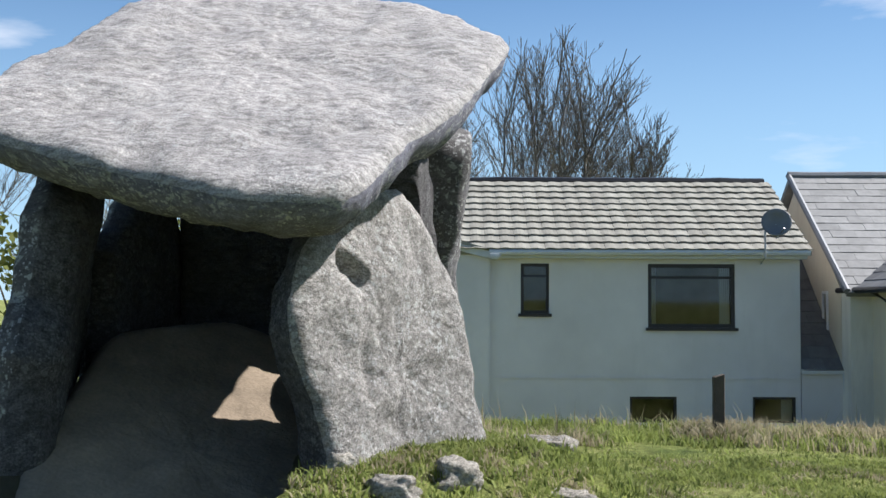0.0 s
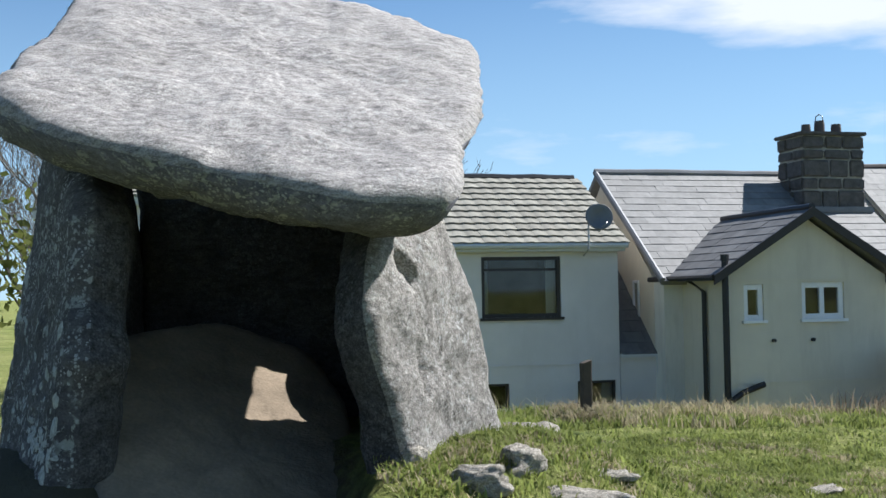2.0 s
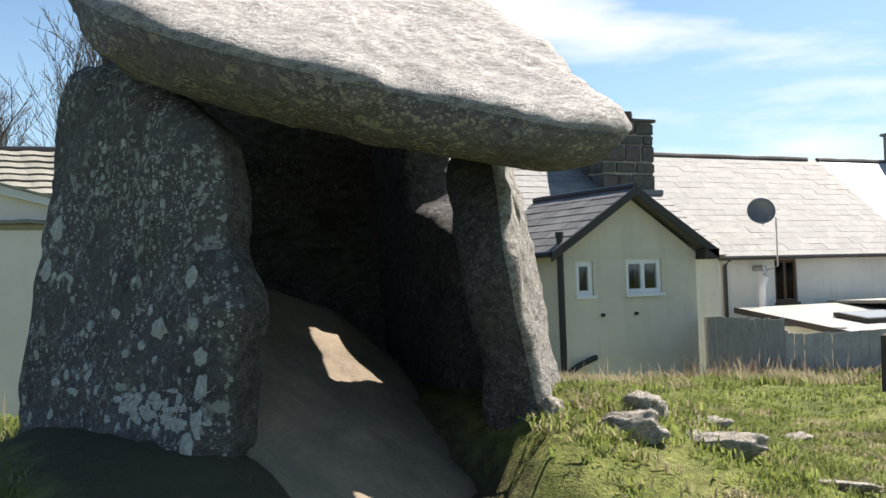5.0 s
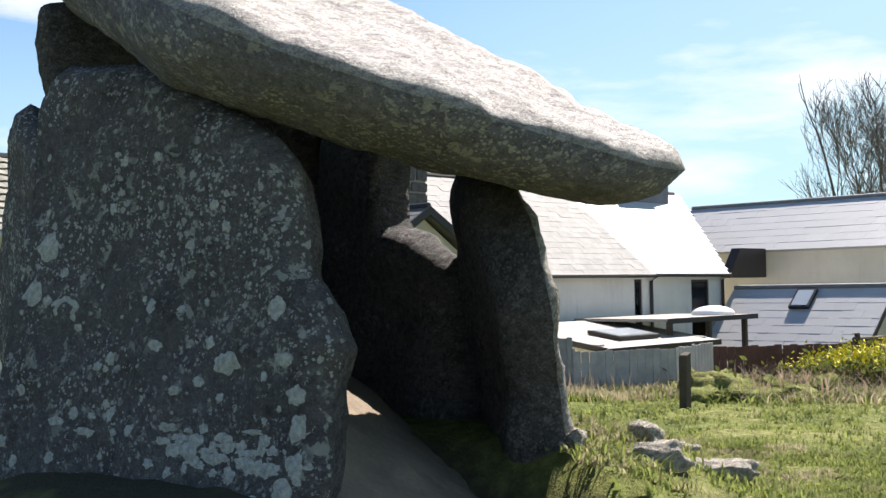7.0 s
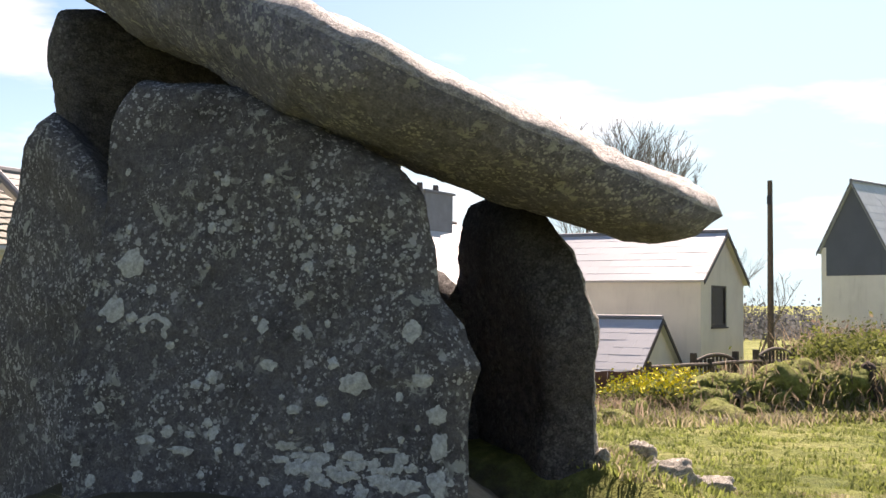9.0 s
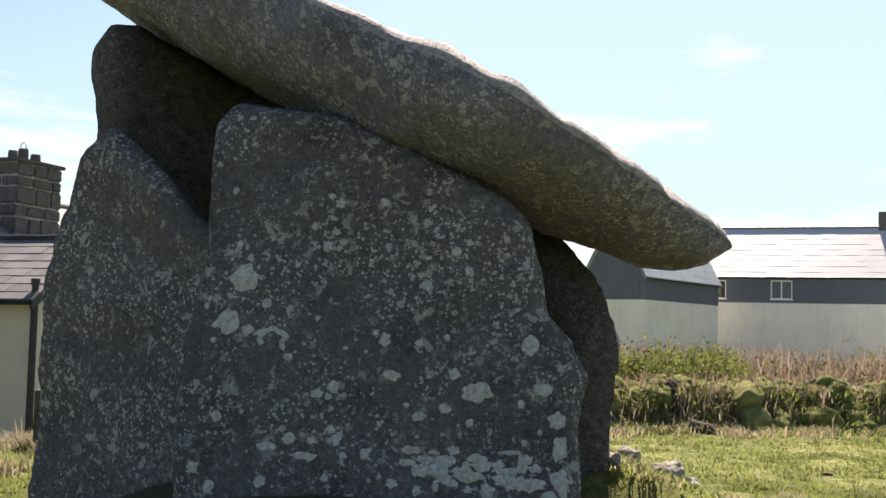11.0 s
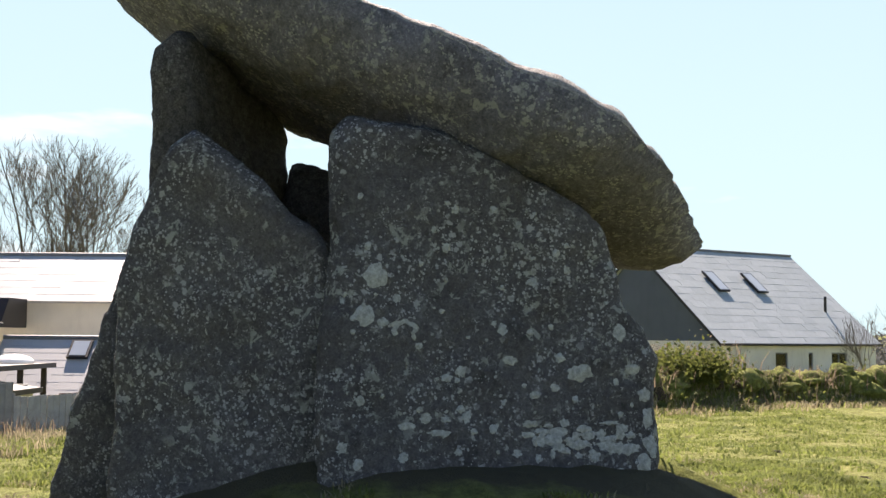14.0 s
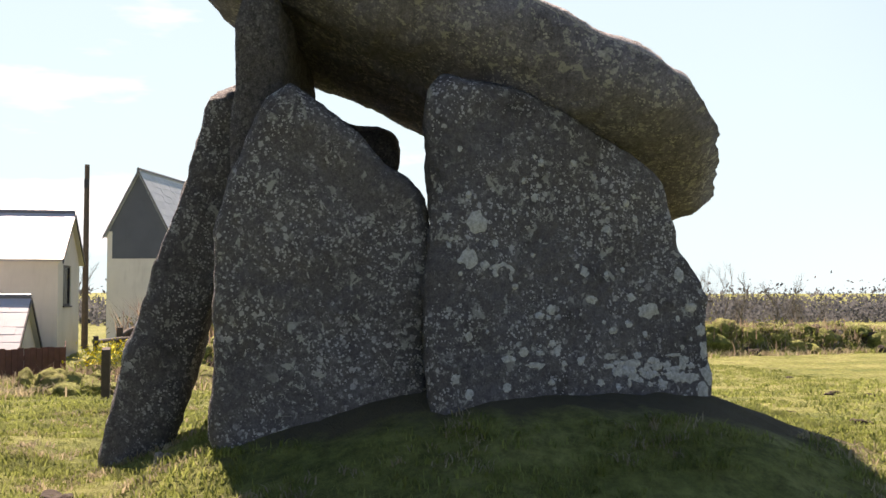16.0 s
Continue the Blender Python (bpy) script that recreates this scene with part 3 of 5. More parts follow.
def window(parent, m, a0, a1, z0, z1, frame_mat, lights=1, bar=0.05, sill_mat=None, curtain=False, top_light=0.0):
    """A window in an opening along local x; the frame sits 5 cm back from the outer face."""
    win = part("window", box_bm(a0, a0 + bar, 0.03, 0.10, z0, z1, 0.006), frame_mat, parent)
    win.matrix_basis = m
    def piece(name, *b, mat=frame_mat):
        return part(name, box_bm(*b, 0.004), mat, win)
    piece("frame", a1 - bar, a1, 0.03, 0.10, z0, z1)
    piece("frame", a0 + bar, a1 - bar, 0.03, 0.10, z1 - bar, z1)
    piece("frame", a0 + bar, a1 - bar, 0.03, 0.10, z0, z0 + bar)
    w = (a1 - a0 - 2 * bar) / lights
    for k in range(lights):
        x = a0 + bar + k * w
        if k:
            piece("mullion", x - bar / 2, x + bar / 2, 0.035, 0.095, z0 + bar, z1 - bar)
        pane = part("pane", box_bm(x, x + w, 0.06, 0.066, z0 + bar, z1 - bar), M_PANE, win)
        pane.visible_shadow = False
    if top_light:
        piece("transom", a0 + bar, a1 - bar, 0.035, 0.095, z1 - top_light, z1 - top_light + bar * 0.7)
    if sill_mat:
        piece("sill", a0 - 0.04, a1 + 0.04, -0.05, 0.03, z0 - 0.05, z0, mat=sill_mat)
    if curtain:
        for side in (0, 1):
            bm = bmesh.new()
            x0, x1 = (a0 + 0.05, a0 + 0.16) if side == 0 else (a1 - 0.22, a1 - 0.05)
            n = 16
            rows = [[bm.verts.new((x0 + (x1 - x0) * i / n, 0.17 + 0.02 * math.sin(i * 2.1), z)) for i in range(n + 1)] for z in (z0 - 0.05, z1)]
            for i in range(n):
                bm.faces.new((rows[0][i], rows[0][i + 1], rows[1][i + 1], rows[1][i]))
            part("curtain", bm, M_CURTAIN, win, "pale curtain drawn to the side")
    return win


def tile_mesh(name, w, h, t, lift, wave=0.0):
    """One tile lying up-slope along y from 0, w wide along x; its lower edge is lifted."""
    n = 4 if wave else 1
    vs, fs = [], []
    for y, zz in ((-0.04, lift), (h, 0.0)):
        for i in range(n + 1):
            x = 0.0015 + (w - 0.003) * i / n
            z = zz + wave * (1 if i in (1, 2) else 0)
            vs += [(x, y, z), (x, y, z - t)]
    k = 2 * (n + 1)
    for i in range(n):
        a = 2 * i
        fs += [(a, a + 2, k + a + 2, k + a), (a + 1, a, k + a, k + a + 1)] if i == 0 else [(a, a + 2, k + a + 2, k + a)]
        fs.append((a + 1, a + 3, a + 2, a))
    a = 2 * n
    fs.append((a, a + 1, k + a + 1, k + a))
    return mesh_of(name, vs, fs)


def roof_slope(parent, p, along, up, width, height, course, tile_w, material, name="slate", pieces=True, wave=0.0, left_cut=None, right_cut=None, thick=0.10):
    """A tiled slope: p its lower corner, along the eaves, up the slope; cuts give the first and last place along the eaves at a height."""
    along, up, p = Vector(along).normalized(), Vector(up).normalized(), Vector(p)
    nrm = along.cross(up).normalized()
    basis = Matrix((along, up, nrm)).transposed().to_4x4()
    basis.translation = p
    lo = left_cut or (lambda h: 0.0)
    hi = right_cut or (lambda h: width)
    deck = bmesh.new()
    q = [(lo(0), 0), (hi(0), 0), (hi(height), height), (lo(height), height)]
    top = [deck.verts.new((x, y, -0.012)) for x, y in q]
    bot = [deck.verts.new((x, y, -thick)) for x, y in q]
    deck.faces.new(top)
    deck.faces.new(bot[::-1])
    for i in range(4):
        deck.faces.new((top[i], bot[i], bot[(i + 1) % 4], top[(i + 1) % 4]))
    slope = part("roof", deck, material, parent)
    slope.matrix_basis = basis
    n = max(1, round(height / course))
    course = height / n
    me = tile_mesh(name, tile_w, course, 0.018, 0.036 if wave else (0.010 if pieces else 0.004), wave)
    me.materials.append(material)
    joined_v, joined_f = [], []
    for r in range(n):
        y = r * course
        x0, x1 = lo(y + course * 0.5), hi(y + course * 0.5)
        x = x0 - (tile_w * 0.5 if r % 2 and not wave else 0)
        while x < x1 - 0.02:
            xs, xe = max(x, x0), min(x + tile_w, x1)
            if xe - xs > 0.05:
                f = (xe - xs) / tile_w
                dz = random.uniform(0.0, 0.006)
                if pieces:
                    ob = new(name, me)
                    ob.parent = slope
                    ob.matrix_basis = Matrix.Translation((xs, y, dz)) @ pose(0, 0, 0, random.uniform(-0.35, 0.35), 0, random.uniform(-0.4, 0.4)) @ Matrix.Diagonal((f, 1, 1, 1))
                else:
                    b = len(joined_v)
                    joined_v += [(xs + v.co.x * f, y + v.co.y, v.co.z + dz) for v in me.vertices]
                    joined_f += [[b + i for i in poly.vertices] for poly in me.polygons]
            x += tile_w
    if joined_v:
        ob = part(name + "_covering", mesh_of(name, joined_v, joined_f), material, slope)
        tagged(ob, kind="stuff")
    return slope


def lumps(parent, name, path, r, material, sides=8):
    return part(name, tube_bm(path, r, sides=sides), material, parent)


def closed_room(parent, x0, x1, y0, y1, z0, z1):
    return part("room", box_bm(x0, x1, y0, y1, z0, z1), M_ROOM, parent)


def white_house():
    h = thing("white_house", pose(0, 18.4, 0), "white rendered house with brown tiled roof and dark-framed windows", "house")
    wins = [(1.26, 1.72, 1.33, 2.14), (3.32, 4.73, 1.11, 2.14), (3.02, 3.78, -0.42, 0.0), (5.0, 5.70, -0.42, 0.0)]
    I = Matrix()
    holed_wall(h, "wall", 0.75, 5.78, -1.2, 2.32, wins, 0.25, M_WHITE_WALL, I)
    part("wall", box_bm(5.53, 5.78, 0.25, 4.6, -1.2, 2.32), M_WHITE_WALL, h)
    part("wall", box_bm(-3.7, 5.78, 4.6, 4.85, -1.2, 2.32), M_WHITE_WALL, h)
    part("plinth_band", box_bm(0.76, 5.77, -0.018, -0.002, 0.28, 0.31, 0.005), M_WHITE_WALL, h)
    for x0, x1, y0, y1, z0, z1 in ((0.8, 5.5, 0.3, 4.5, 0.7, 0.8), (0.8, 5.5, 0.3, 4.5, 2.35, 2.4), (0.8, 5.5, 3.0, 3.1, 0.8, 2.35), (0.8, 5.5, 2.0, 2.1, -1.1, 0.7)):
        closed_room(h, x0, x1, y0, y1, z0, z1)
    window(h, I, *wins[0], M_DARK_WOOD, 1, 0.05, M_DARK_WOOD, top_light=0.22)
    window(h, I, *wins[1], M_DARK_WOOD, 1, 0.06, M_DARK_WOOD, curtain=True, top_light=0.24)
    for w in wins[2:]:
        window(h, I, *w, M_DARK_WOOD, 1, 0.04)
    # gabled wing at the side, standing 12 cm proud
    prof = [(-3.7, -1.2), (0.75, -1.2), (0.75, 2.30), (-2.3, 3.06), (-3.7, 2.85)]
    part("gable_wall", prism_bm(prof, -0.12, 0.25, "y"), M_WHITE_WALL, h)
    for a, b in (((0.86, 2.28), (-2.3, 3.10)), ((-2.3, 3.10), (-3.8, 2.87))):
        part("verge_board", prism_bm([(a[0], a[1] - 0.10), (a[0], a[1] + 0.02), (b[0], b[1] + 0.02), (b[0], b[1] - 0.10)], -0.20, -0.10, "y"), M_FASCIA, h)
        part("wing_roof", prism_bm([(a[0], a[1] + 0.025), (a[0], a[1] + 0.06), (b[0], b[1] + 0.06), (b[0], b[1] + 0.025)], -0.22, 0.6, "y"), M_TILE, h)
    part("wall", box_bm(-3.7, -3.45, 0.25, 4.6, -1.2, 2.32), M_WHITE_WALL, h)
    part("gable_infill", prism_bm([(0.05, 2.32), (2.25, 3.58), (4.7, 2.3)], -3.68, -3.5), M_WHITE_WALL, h)
    # main roof
    up = Vector((0, 2.45, 1.36))
    roof_slope(h, (0.2, -0.20, 2.36), (1, 0, 0), up, 5.72, up.length, 0.245, 0.24, M_TILE, "tile", True, 0.010)
    roof_slope(h, (-3.75, -0.18, 2.37), (1, 0, 0), up, 3.95, up.length, 0.245, 0.48, M_TILE, "tile", False, 0.012)
    part("back_roof", prism_bm([(2.25, 3.72), (4.95, 2.22), (4.95, 2.14), (2.25, 3.6)], -3.75, 5.92), M_TILE, h)
    part("gable_infill", prism_bm([(0.05, 2.32), (2.25, 3.58), (4.7, 2.3)], 5.6, 5.78), M_WHITE_WALL, h)
    lumps(h, "ridge_tiles", [(-3.76 + i * 0.4, 2.26, 3.72 + random.uniform(-0.008, 0.008)) for i in range(25)], 0.075, M_BLACK)
    part("fascia", box_bm(0.74, 5.86, -0.16, -0.10, 2.22, 2.36, 0.008), M_FASCIA, h)
    part("soffit", box_bm(0.74, 5.86, -0.10, 0.0, 2.22, 2.25), M_FASCIA, h)
    lumps(h, "gutter", [(0.74, -0.21, 2.31), (5.88, -0.21, 2.32)], 0.05, M_FASCIA)
    part("hopper", box_bm(0.72, 0.92, -0.30, -0.16, 2.20, 2.30, 0.03), M_FASCIA, h)
    # lean-to roof in the corner
    up2 = Vector((0, 2.1, 1.86))
    roof_slope(h, (5.80, -0.05, 0.46), (1, 0, 0), up2, 0.72, up2.length, 0.27, 0.36, M_DARK_SLATE, "slate", True)
    part("verge", tube_bm([(6.54, -0.06, 0.47), (6.54, 2.05, 2.34)], 0.045), M_LEAD, h)
    part("annex_wall", box_bm(5.79, 6.52, 0.0, 2.0, -1.2, 0.42), M_WHITE_WALL, h)
    part("annex_fascia", box_bm(5.78, 6.56, -0.08, -0.02, 0.38, 0.45), M_FASCIA, h)
    lumps(h, "downpipe", [(6.46, -0.06, 0.40), (6.50, -0.06, -0.2), (6.52, -0.10, -1.0)], 0.035, M_FASCIA)
    dish(h, (5.30, -0.35, 2.76), (5.14, -0.05, 2.15), 0.24, -12)


def dish(parent, at, foot, r, turn):
    """A satellite dish on a bent pole."""
    at, foot = Vector(at), Vector(foot)
    bm = bmesh.new()
    bmesh.ops.create_uvsphere(bm, u_segments=24, v_segments=12, radius=1.0)
    bmesh.ops.delete(bm, geom=[v for v in bm.verts if v.co.z > -0.7], context="VERTS")
    for v in bm.verts:
        v.co = Vector((v.co.x, v.co.y, (v.co.z + 1) * 1.1)) * (r / 0.72)
    geo = list(bm.faces)
    bmesh.ops.solidify(bm, geom=geo, thickness=0.012)
    d = part("satellite_dish", bm, M_LEAD, parent, "dark satellite dish on a pole", True)
    d.matrix_basis = Matrix.Translation(at) @ pose(0, 0, 0, 72, 0, turn)
    part("pole", tube_bm([foot, Vector((foot.x, at.y + 0.05, foot.z + 0.1)), Vector((foot.x, at.y + 0.05, at.z - 0.1)), at], 0.018), M_METAL, parent)
    part("feed_arm", tube_bm([at + Vector((0, -0.02, -r * 0.9)), at + Vector((0.06, -0.24, -r * 0.3))], 0.012), M_METAL, parent)


def cottage():
    h = thing("stone_cottage", pose(6.45, 18.0, 0), "cream rendered cottage with a grey slate roof and stone chimney", "house")
    I = Matrix()
    part("wall", box_bm(0, 5.2, 0, 0.4, -1.4, 1.72), M_PALE_WALL, h)
    part("wall", box_bm(0, 5.2, 5.0, 5.4, -1.4, 1.72), M_PALE_WALL, h)
    part("gable_wall", prism_bm([(0.42, -1.4), (0.42, 1.74), (2.7, 3.66), (5.0, 1.74), (5.0, -1.4)], 0.0, 0.35), M_CREAM_WALL, h)
    part("gable_wall", prism_bm([(0.42, -1.4), (0.42, 1.74), (2.7, 3.66), (5.0, 1.74), (5.0, -1.4)], 4.9, 5.2), M_CREAM_WALL, h)
    win = window(h, pose(0, 1.15, 0, 0, 0, -90), -0.13, 0.13, 1.05, 1.72, M_WHITE_UPVC, 1, 0.05)
    win.location.x = -0.06
    up = Vector((0, 2.95, 2.14))
    L = up.length
    roof_slope(h, (-0.12, -0.22, 1.70), (1, 0, 0), up, 5.34, L, 0.235, 0.42, M_SLATE, "slate", True)
    part("back_roof", prism_bm([(2.72, 3.84), (5.6, 1.7), (5.6, 1.6), (2.72, 3.72)], -0.12, 5.22), M_SLATE, h)
    lumps(h, "ridge_tiles", [(-0.14 + i * 0.45, 2.73, 3.85 + random.uniform(-0.01, 0.01)) for i in range(13)], 0.07, M_LEAD)
    part("verge", tube_bm([(-0.13, -0.24, 1.70), (-0.13, 2.72, 3.84)], 0.055), M_LEAD, h)
    # chimney of squared stones
    ch = part("chimney", box_bm(3.73, 5.03, 1.63, 2.47, 2.4, 4.52), M_MORTAR, h, "square chimney of dark rough stone blocks")
    z = 2.45
    rows = 0
    while z < 4.40:
        hgt = random.uniform(0.18, 0.40)
        hgt = min(hgt, 4.50 - z)
        for face in (0, 1, 2):
            a, end = (3.70, 5.06) if face == 0 else (1.60, 2.50)
            while a < end - 0.08:
                w = min(random.uniform(0.34, 0.62), end - a)
                if end - a - w < 0.14:
                    w = end - a
                b = (a + 0.021, a + w - 0.021, 1.585, 1.68, z + 0.021, z + hgt - 0.021) if face == 0 else (3.69, 3.78, a + 0.021, a + w - 0.021, z + 0.021, z + hgt - 0.021) if face == 1 else (4.98, 5.07, a + 0.021, a + w - 0.021, z + 0.021, z + hgt - 0.021)
                bm = box_bm(*b, 0.02)
                for v in bm.verts:
                    v.co += Vector((random.uniform(-1, 1), random.uniform(-1, 1), random.uniform(-1, 1))) * 0.018
                part("block", bm, M_CHIMNEY, ch)
                a += w
        z += hgt
    part("cap", box_bm(3.65, 5.11, 1.54, 2.56, 4.50, 4.57, 0.02), M_CHIMNEY, ch)
    for x, r, t in ((4.05, 0.10, 4.76), (4.35, 0.11, 4.84), (4.72, 0.11, 4.78)):
        pot = tube_bm([(x, 2.0, 4.54), (x, 2.0, 4.6), (x, 2.0, t - 0.06), (x, 2.0, t - 0.05), (x, 2.0, t)], r, r * 0.85, 12)
        part("chimney_pot", pot, M_POT, ch)
    for dx in (-0.09, 0.09):
        part("cowl", tube_bm([(4.35 + dx, 2.0, 4.82), (4.35 + dx * 0.8, 2.0, 4.93), (4.35, 2.0, 4.97)], 0.012), M_METAL, ch)
    part("flashing", box_bm(3.6, 5.2, 1.50, 1.60, 2.98, 3.10, 0.02), M_LEAD, ch)


def terrace_house(name, x0, x1, label, roof, wins, raked=0.0, pieces=False):
    """One house of the row behind the yard; its front wall stands on y = 20."""
    h = thing(name, pose(x0, 20.0, 0), label, "house", "row of cottages")
    I = Matrix()
    W = x1 - x0
    holed_wall(h, "wall", 0, W, -1.6, 1.74, wins, 0.4, M_PALE_WALL, I)
    part("wall", box_bm(0, W, 5.4, 5.8, -1.6, 1.74), M_PALE_WALL, h)
    for a in (0.0, W - 0.3):
        part("gable_wall", prism_bm([(0.42, -1.6), (0.42, 1.76), (3.0, 4.1), (5.4, 1.76), (5.4, -1.6)], a, a + 0.3), M_PALE_WALL, h)
    for w in wins:
        window(h, I, *w, M_BROWN_WOOD if w[3] - w[2] < 1.2 else M_DARK_WOOD, 2 if w[3] - w[2] < 1.2 else 1, 0.07, M_BROWN_WOOD)
        closed_room(h, max(0.35, w[0] - 0.6), min(W - 0.35, w[1] + 0.6), 1.6, 1.7, -0.6, 1.7)
    up = Vector((0, 3.22, 2.62))
    L = up.length
    roof_slope(h, (0, -0.22, 1.68), (1, 0, 0), up, W, L, 0.235, 0.42, roof, "slate", pieces, right_cut=(lambda v: W + raked * v / L) if raked else None)
    part("back_roof", prism_bm([(3.0, 4.29), (6.1, 1.7), (6.1, 1.6), (3.0, 4.17)], 0, W + raked), roof, h)
    lumps(h, "ridge_tiles", [(i * 0.45, 3.0, 4.30 + random.uniform(-0.012, 0.012)) for i in range(int((W + raked) / 0.45) + 1)], 0.07, M_POT)
    lumps(h, "gutter", [(0, -0.28, 1.66), (W, -0.28, 1.64)], 0.05, M_BLACK)
    return h


def row_of_cottages():
    h = terrace_house("terraced_cottage", 13.3, 20.0, "pale rendered terraced cottage with matt grey slate roof", M_SLATE, [(1.90, 2.60, 0.62, 1.60), (6.1, 6.45, 0.30, 1.55)])
    lumps(h, "downpipe", [(0.35, -0.26, 1.64), (0.35, -0.06, 1.5), (0.35, -0.06, -1.2)], 0.045, M_BLACK)
    lumps(h, "flue_pipe", [(1.25, -0.04, 1.42), (1.25, -0.35, 1.42), (1.23, -0.38, 1.22)], 0.07, M_METAL)
    lumps(h, "flue_pipe", [(1.23, -0.38, 1.22), (1.12, -0.38, 1.0), (1.12, -0.38, 0.0)], 0.075, M_WHITE_UPVC)
    dish(h, (1.05, -0.5, 2.62), (1.55, -0.06, 1.35), 0.31, -38)
    e = terrace_house("end_cottage", 20.0, 23.75, "pale rendered end cottage with a smooth glossy slate roof", M_SMOOTH_SLATE, [(2.1, 3.0, -0.55, 1.52)], 2.4)
    lumps(e, "downpipe", [(0.1, -0.26, 1.64), (0.1, -0.06, 1.5), (0.1, -0.06, -1.2)], 0.045, M_BLACK)
    lumps(e, "downpipe", [(3.65, -0.26, 1.64), (3.65, -0.06, 1.5), (3.65, -0.06, -1.2)], 0.045, M_BLACK)
    part("slate_cheek", prism_bm([(3.76, 1.55), (5.9, 1.55), (5.9, 2.42), (4.45, 2.42)], -0.2, 0.1, "y"), M_DARK_WOOD, e)
    ch = part("chimney", box_bm(3.15, 4.85, 2.5, 3.4, 3.6, 5.12, 0.02), M_LEAD, e, "grey rendered chimney with a thin cap")
    part("cap", box_bm(3.08, 4.92, 2.43, 3.47, 5.10, 5.18, 0.02), M_LEAD, ch)
    for x in (3.55, 4.5):
        part("chimney_pot", tube_bm([(x, 2.95, 5.16), (x, 2.95, 5.22), (x, 2.95, 5.38), (x, 2.95, 5.44)], 0.11, 0.09, 12), M_POT, ch)


def gabled_extension():
    h = thing("gabled_extension", pose(6.8, 16.4, 0), "cream rendered gabled extension with white windows and dark slates", "house")
    I = Matrix()
    wins = [(0.28, 0.63, 1.03, 1.60), (1.31, 2.08, 1.03, 1.62)]
    holed_wall(h, "wall", 0, 2.85, -1.3, 1.72, wins, 0.2, M_CREAM_WALL, I)
    part("gable", prism_bm([(0.0, 1.72), (2.85, 1.72), (1.42, 2.66)], 0.0, 0.2, "y"), M_CREAM_WALL, h)
    part("side_wall", box_bm(0, 0.2, 0.2, 1.8, -1.3, 1.72), M_CREAM_WALL, h)
    part("side_wall", box_bm(2.65, 2.85, 0.2, 1.8, -1.3, 1.72), M_CREAM_WALL, h)
    part("band", box_bm(0.0, 2.85, -0.014, -0.002, 1.66, 1.685), M_CREAM_WALL, h)
    part("band", box_bm(0.0, 2.85, -0.014, -0.002, 0.02, 0.05), M_CREAM_WALL, h)
    closed_room(h, 0.25, 2.6, 1.4, 1.45, 0.5, 1.7)
    window(h, I, *wins[0], M_WHITE_UPVC, 1, 0.085, M_WHITE_UPVC)
    window(h, I, *wins[1], M_WHITE_UPVC, 2, 0.085, M_WHITE_UPVC)
    lu = Vector((1.72, 0, 1.06))
    roof_slope(h, (-0.30, 2.75, 1.76), (0, -1, 0), lu, 2.95, lu.length, 0.24, 0.42, M_DARK_SLATE, "slate", True, right_cut=None)
    ru = Vector((-1.72, 0, 1.06))
    roof_slope(h, (3.14, -0.20, 1.76), (0, 1, 0), ru, 2.95, ru.length, 0.24, 0.42, M_DARK_SLATE, "slate", True)
    lumps(h, "ridge_tiles", [(1.42, -0.2 + 0.3 * i, 2.83 + random.uniform(-0.006, 0.006)) for i in range(11)], 0.06, M_BLACK)
    for a, b in (((-0.34, 1.70), (1.42, 2.78)), ((1.42, 2.78), (3.18, 1.70))):
        part("bargeboard", prism_bm([(a[0], a[1] - 0.10), (a[0], a[1] + 0.05), (b[0], b[1] + 0.05), (b[0], b[1] - 0.10)], -0.24, -0.20, "y"), M_DARK_WOOD, h)
    part("box_end", box_bm(2.85, 3.2, -0.24, 0.0, 1.58, 1.76, 0.01), M_DARK_WOOD, h)
    lumps(h, "gutter", [(-0.34, -0.2, 1.72), (-0.34, 2.2, 1.72)], 0.05, M_BLACK)
    lumps(h, "soil_pipe", [(-0.08, -0.08, -1.1), (-0.08, -0.08, 2.02)], 0.055, M_BLACK)
    part("pipe_collar", tube_bm([(-0.08, -0.08, 1.98), (-0.08, -0.08, 2.08)], 0.07), M_BLACK, h)
    lumps(h, "downpipe", [(-0.34, 0.72, 1.70), (-0.06, 0.70, 1.5), (-0.06, 0.70, -1.1)], 0.04, M_BLACK)
    lumps(h, "waste_pipe", [(0.0, -0.08, -0.22), (0.18, -0.10, -0.10), (0.55, -0.10, 0.02)], 0.05, M_BLACK)
    for x in (0.78, 1.48):
        part("vent", tube_bm([(x, 0.0, 0.70), (x, -0.06, 0.70)], 0.03), M_BLACK, h)


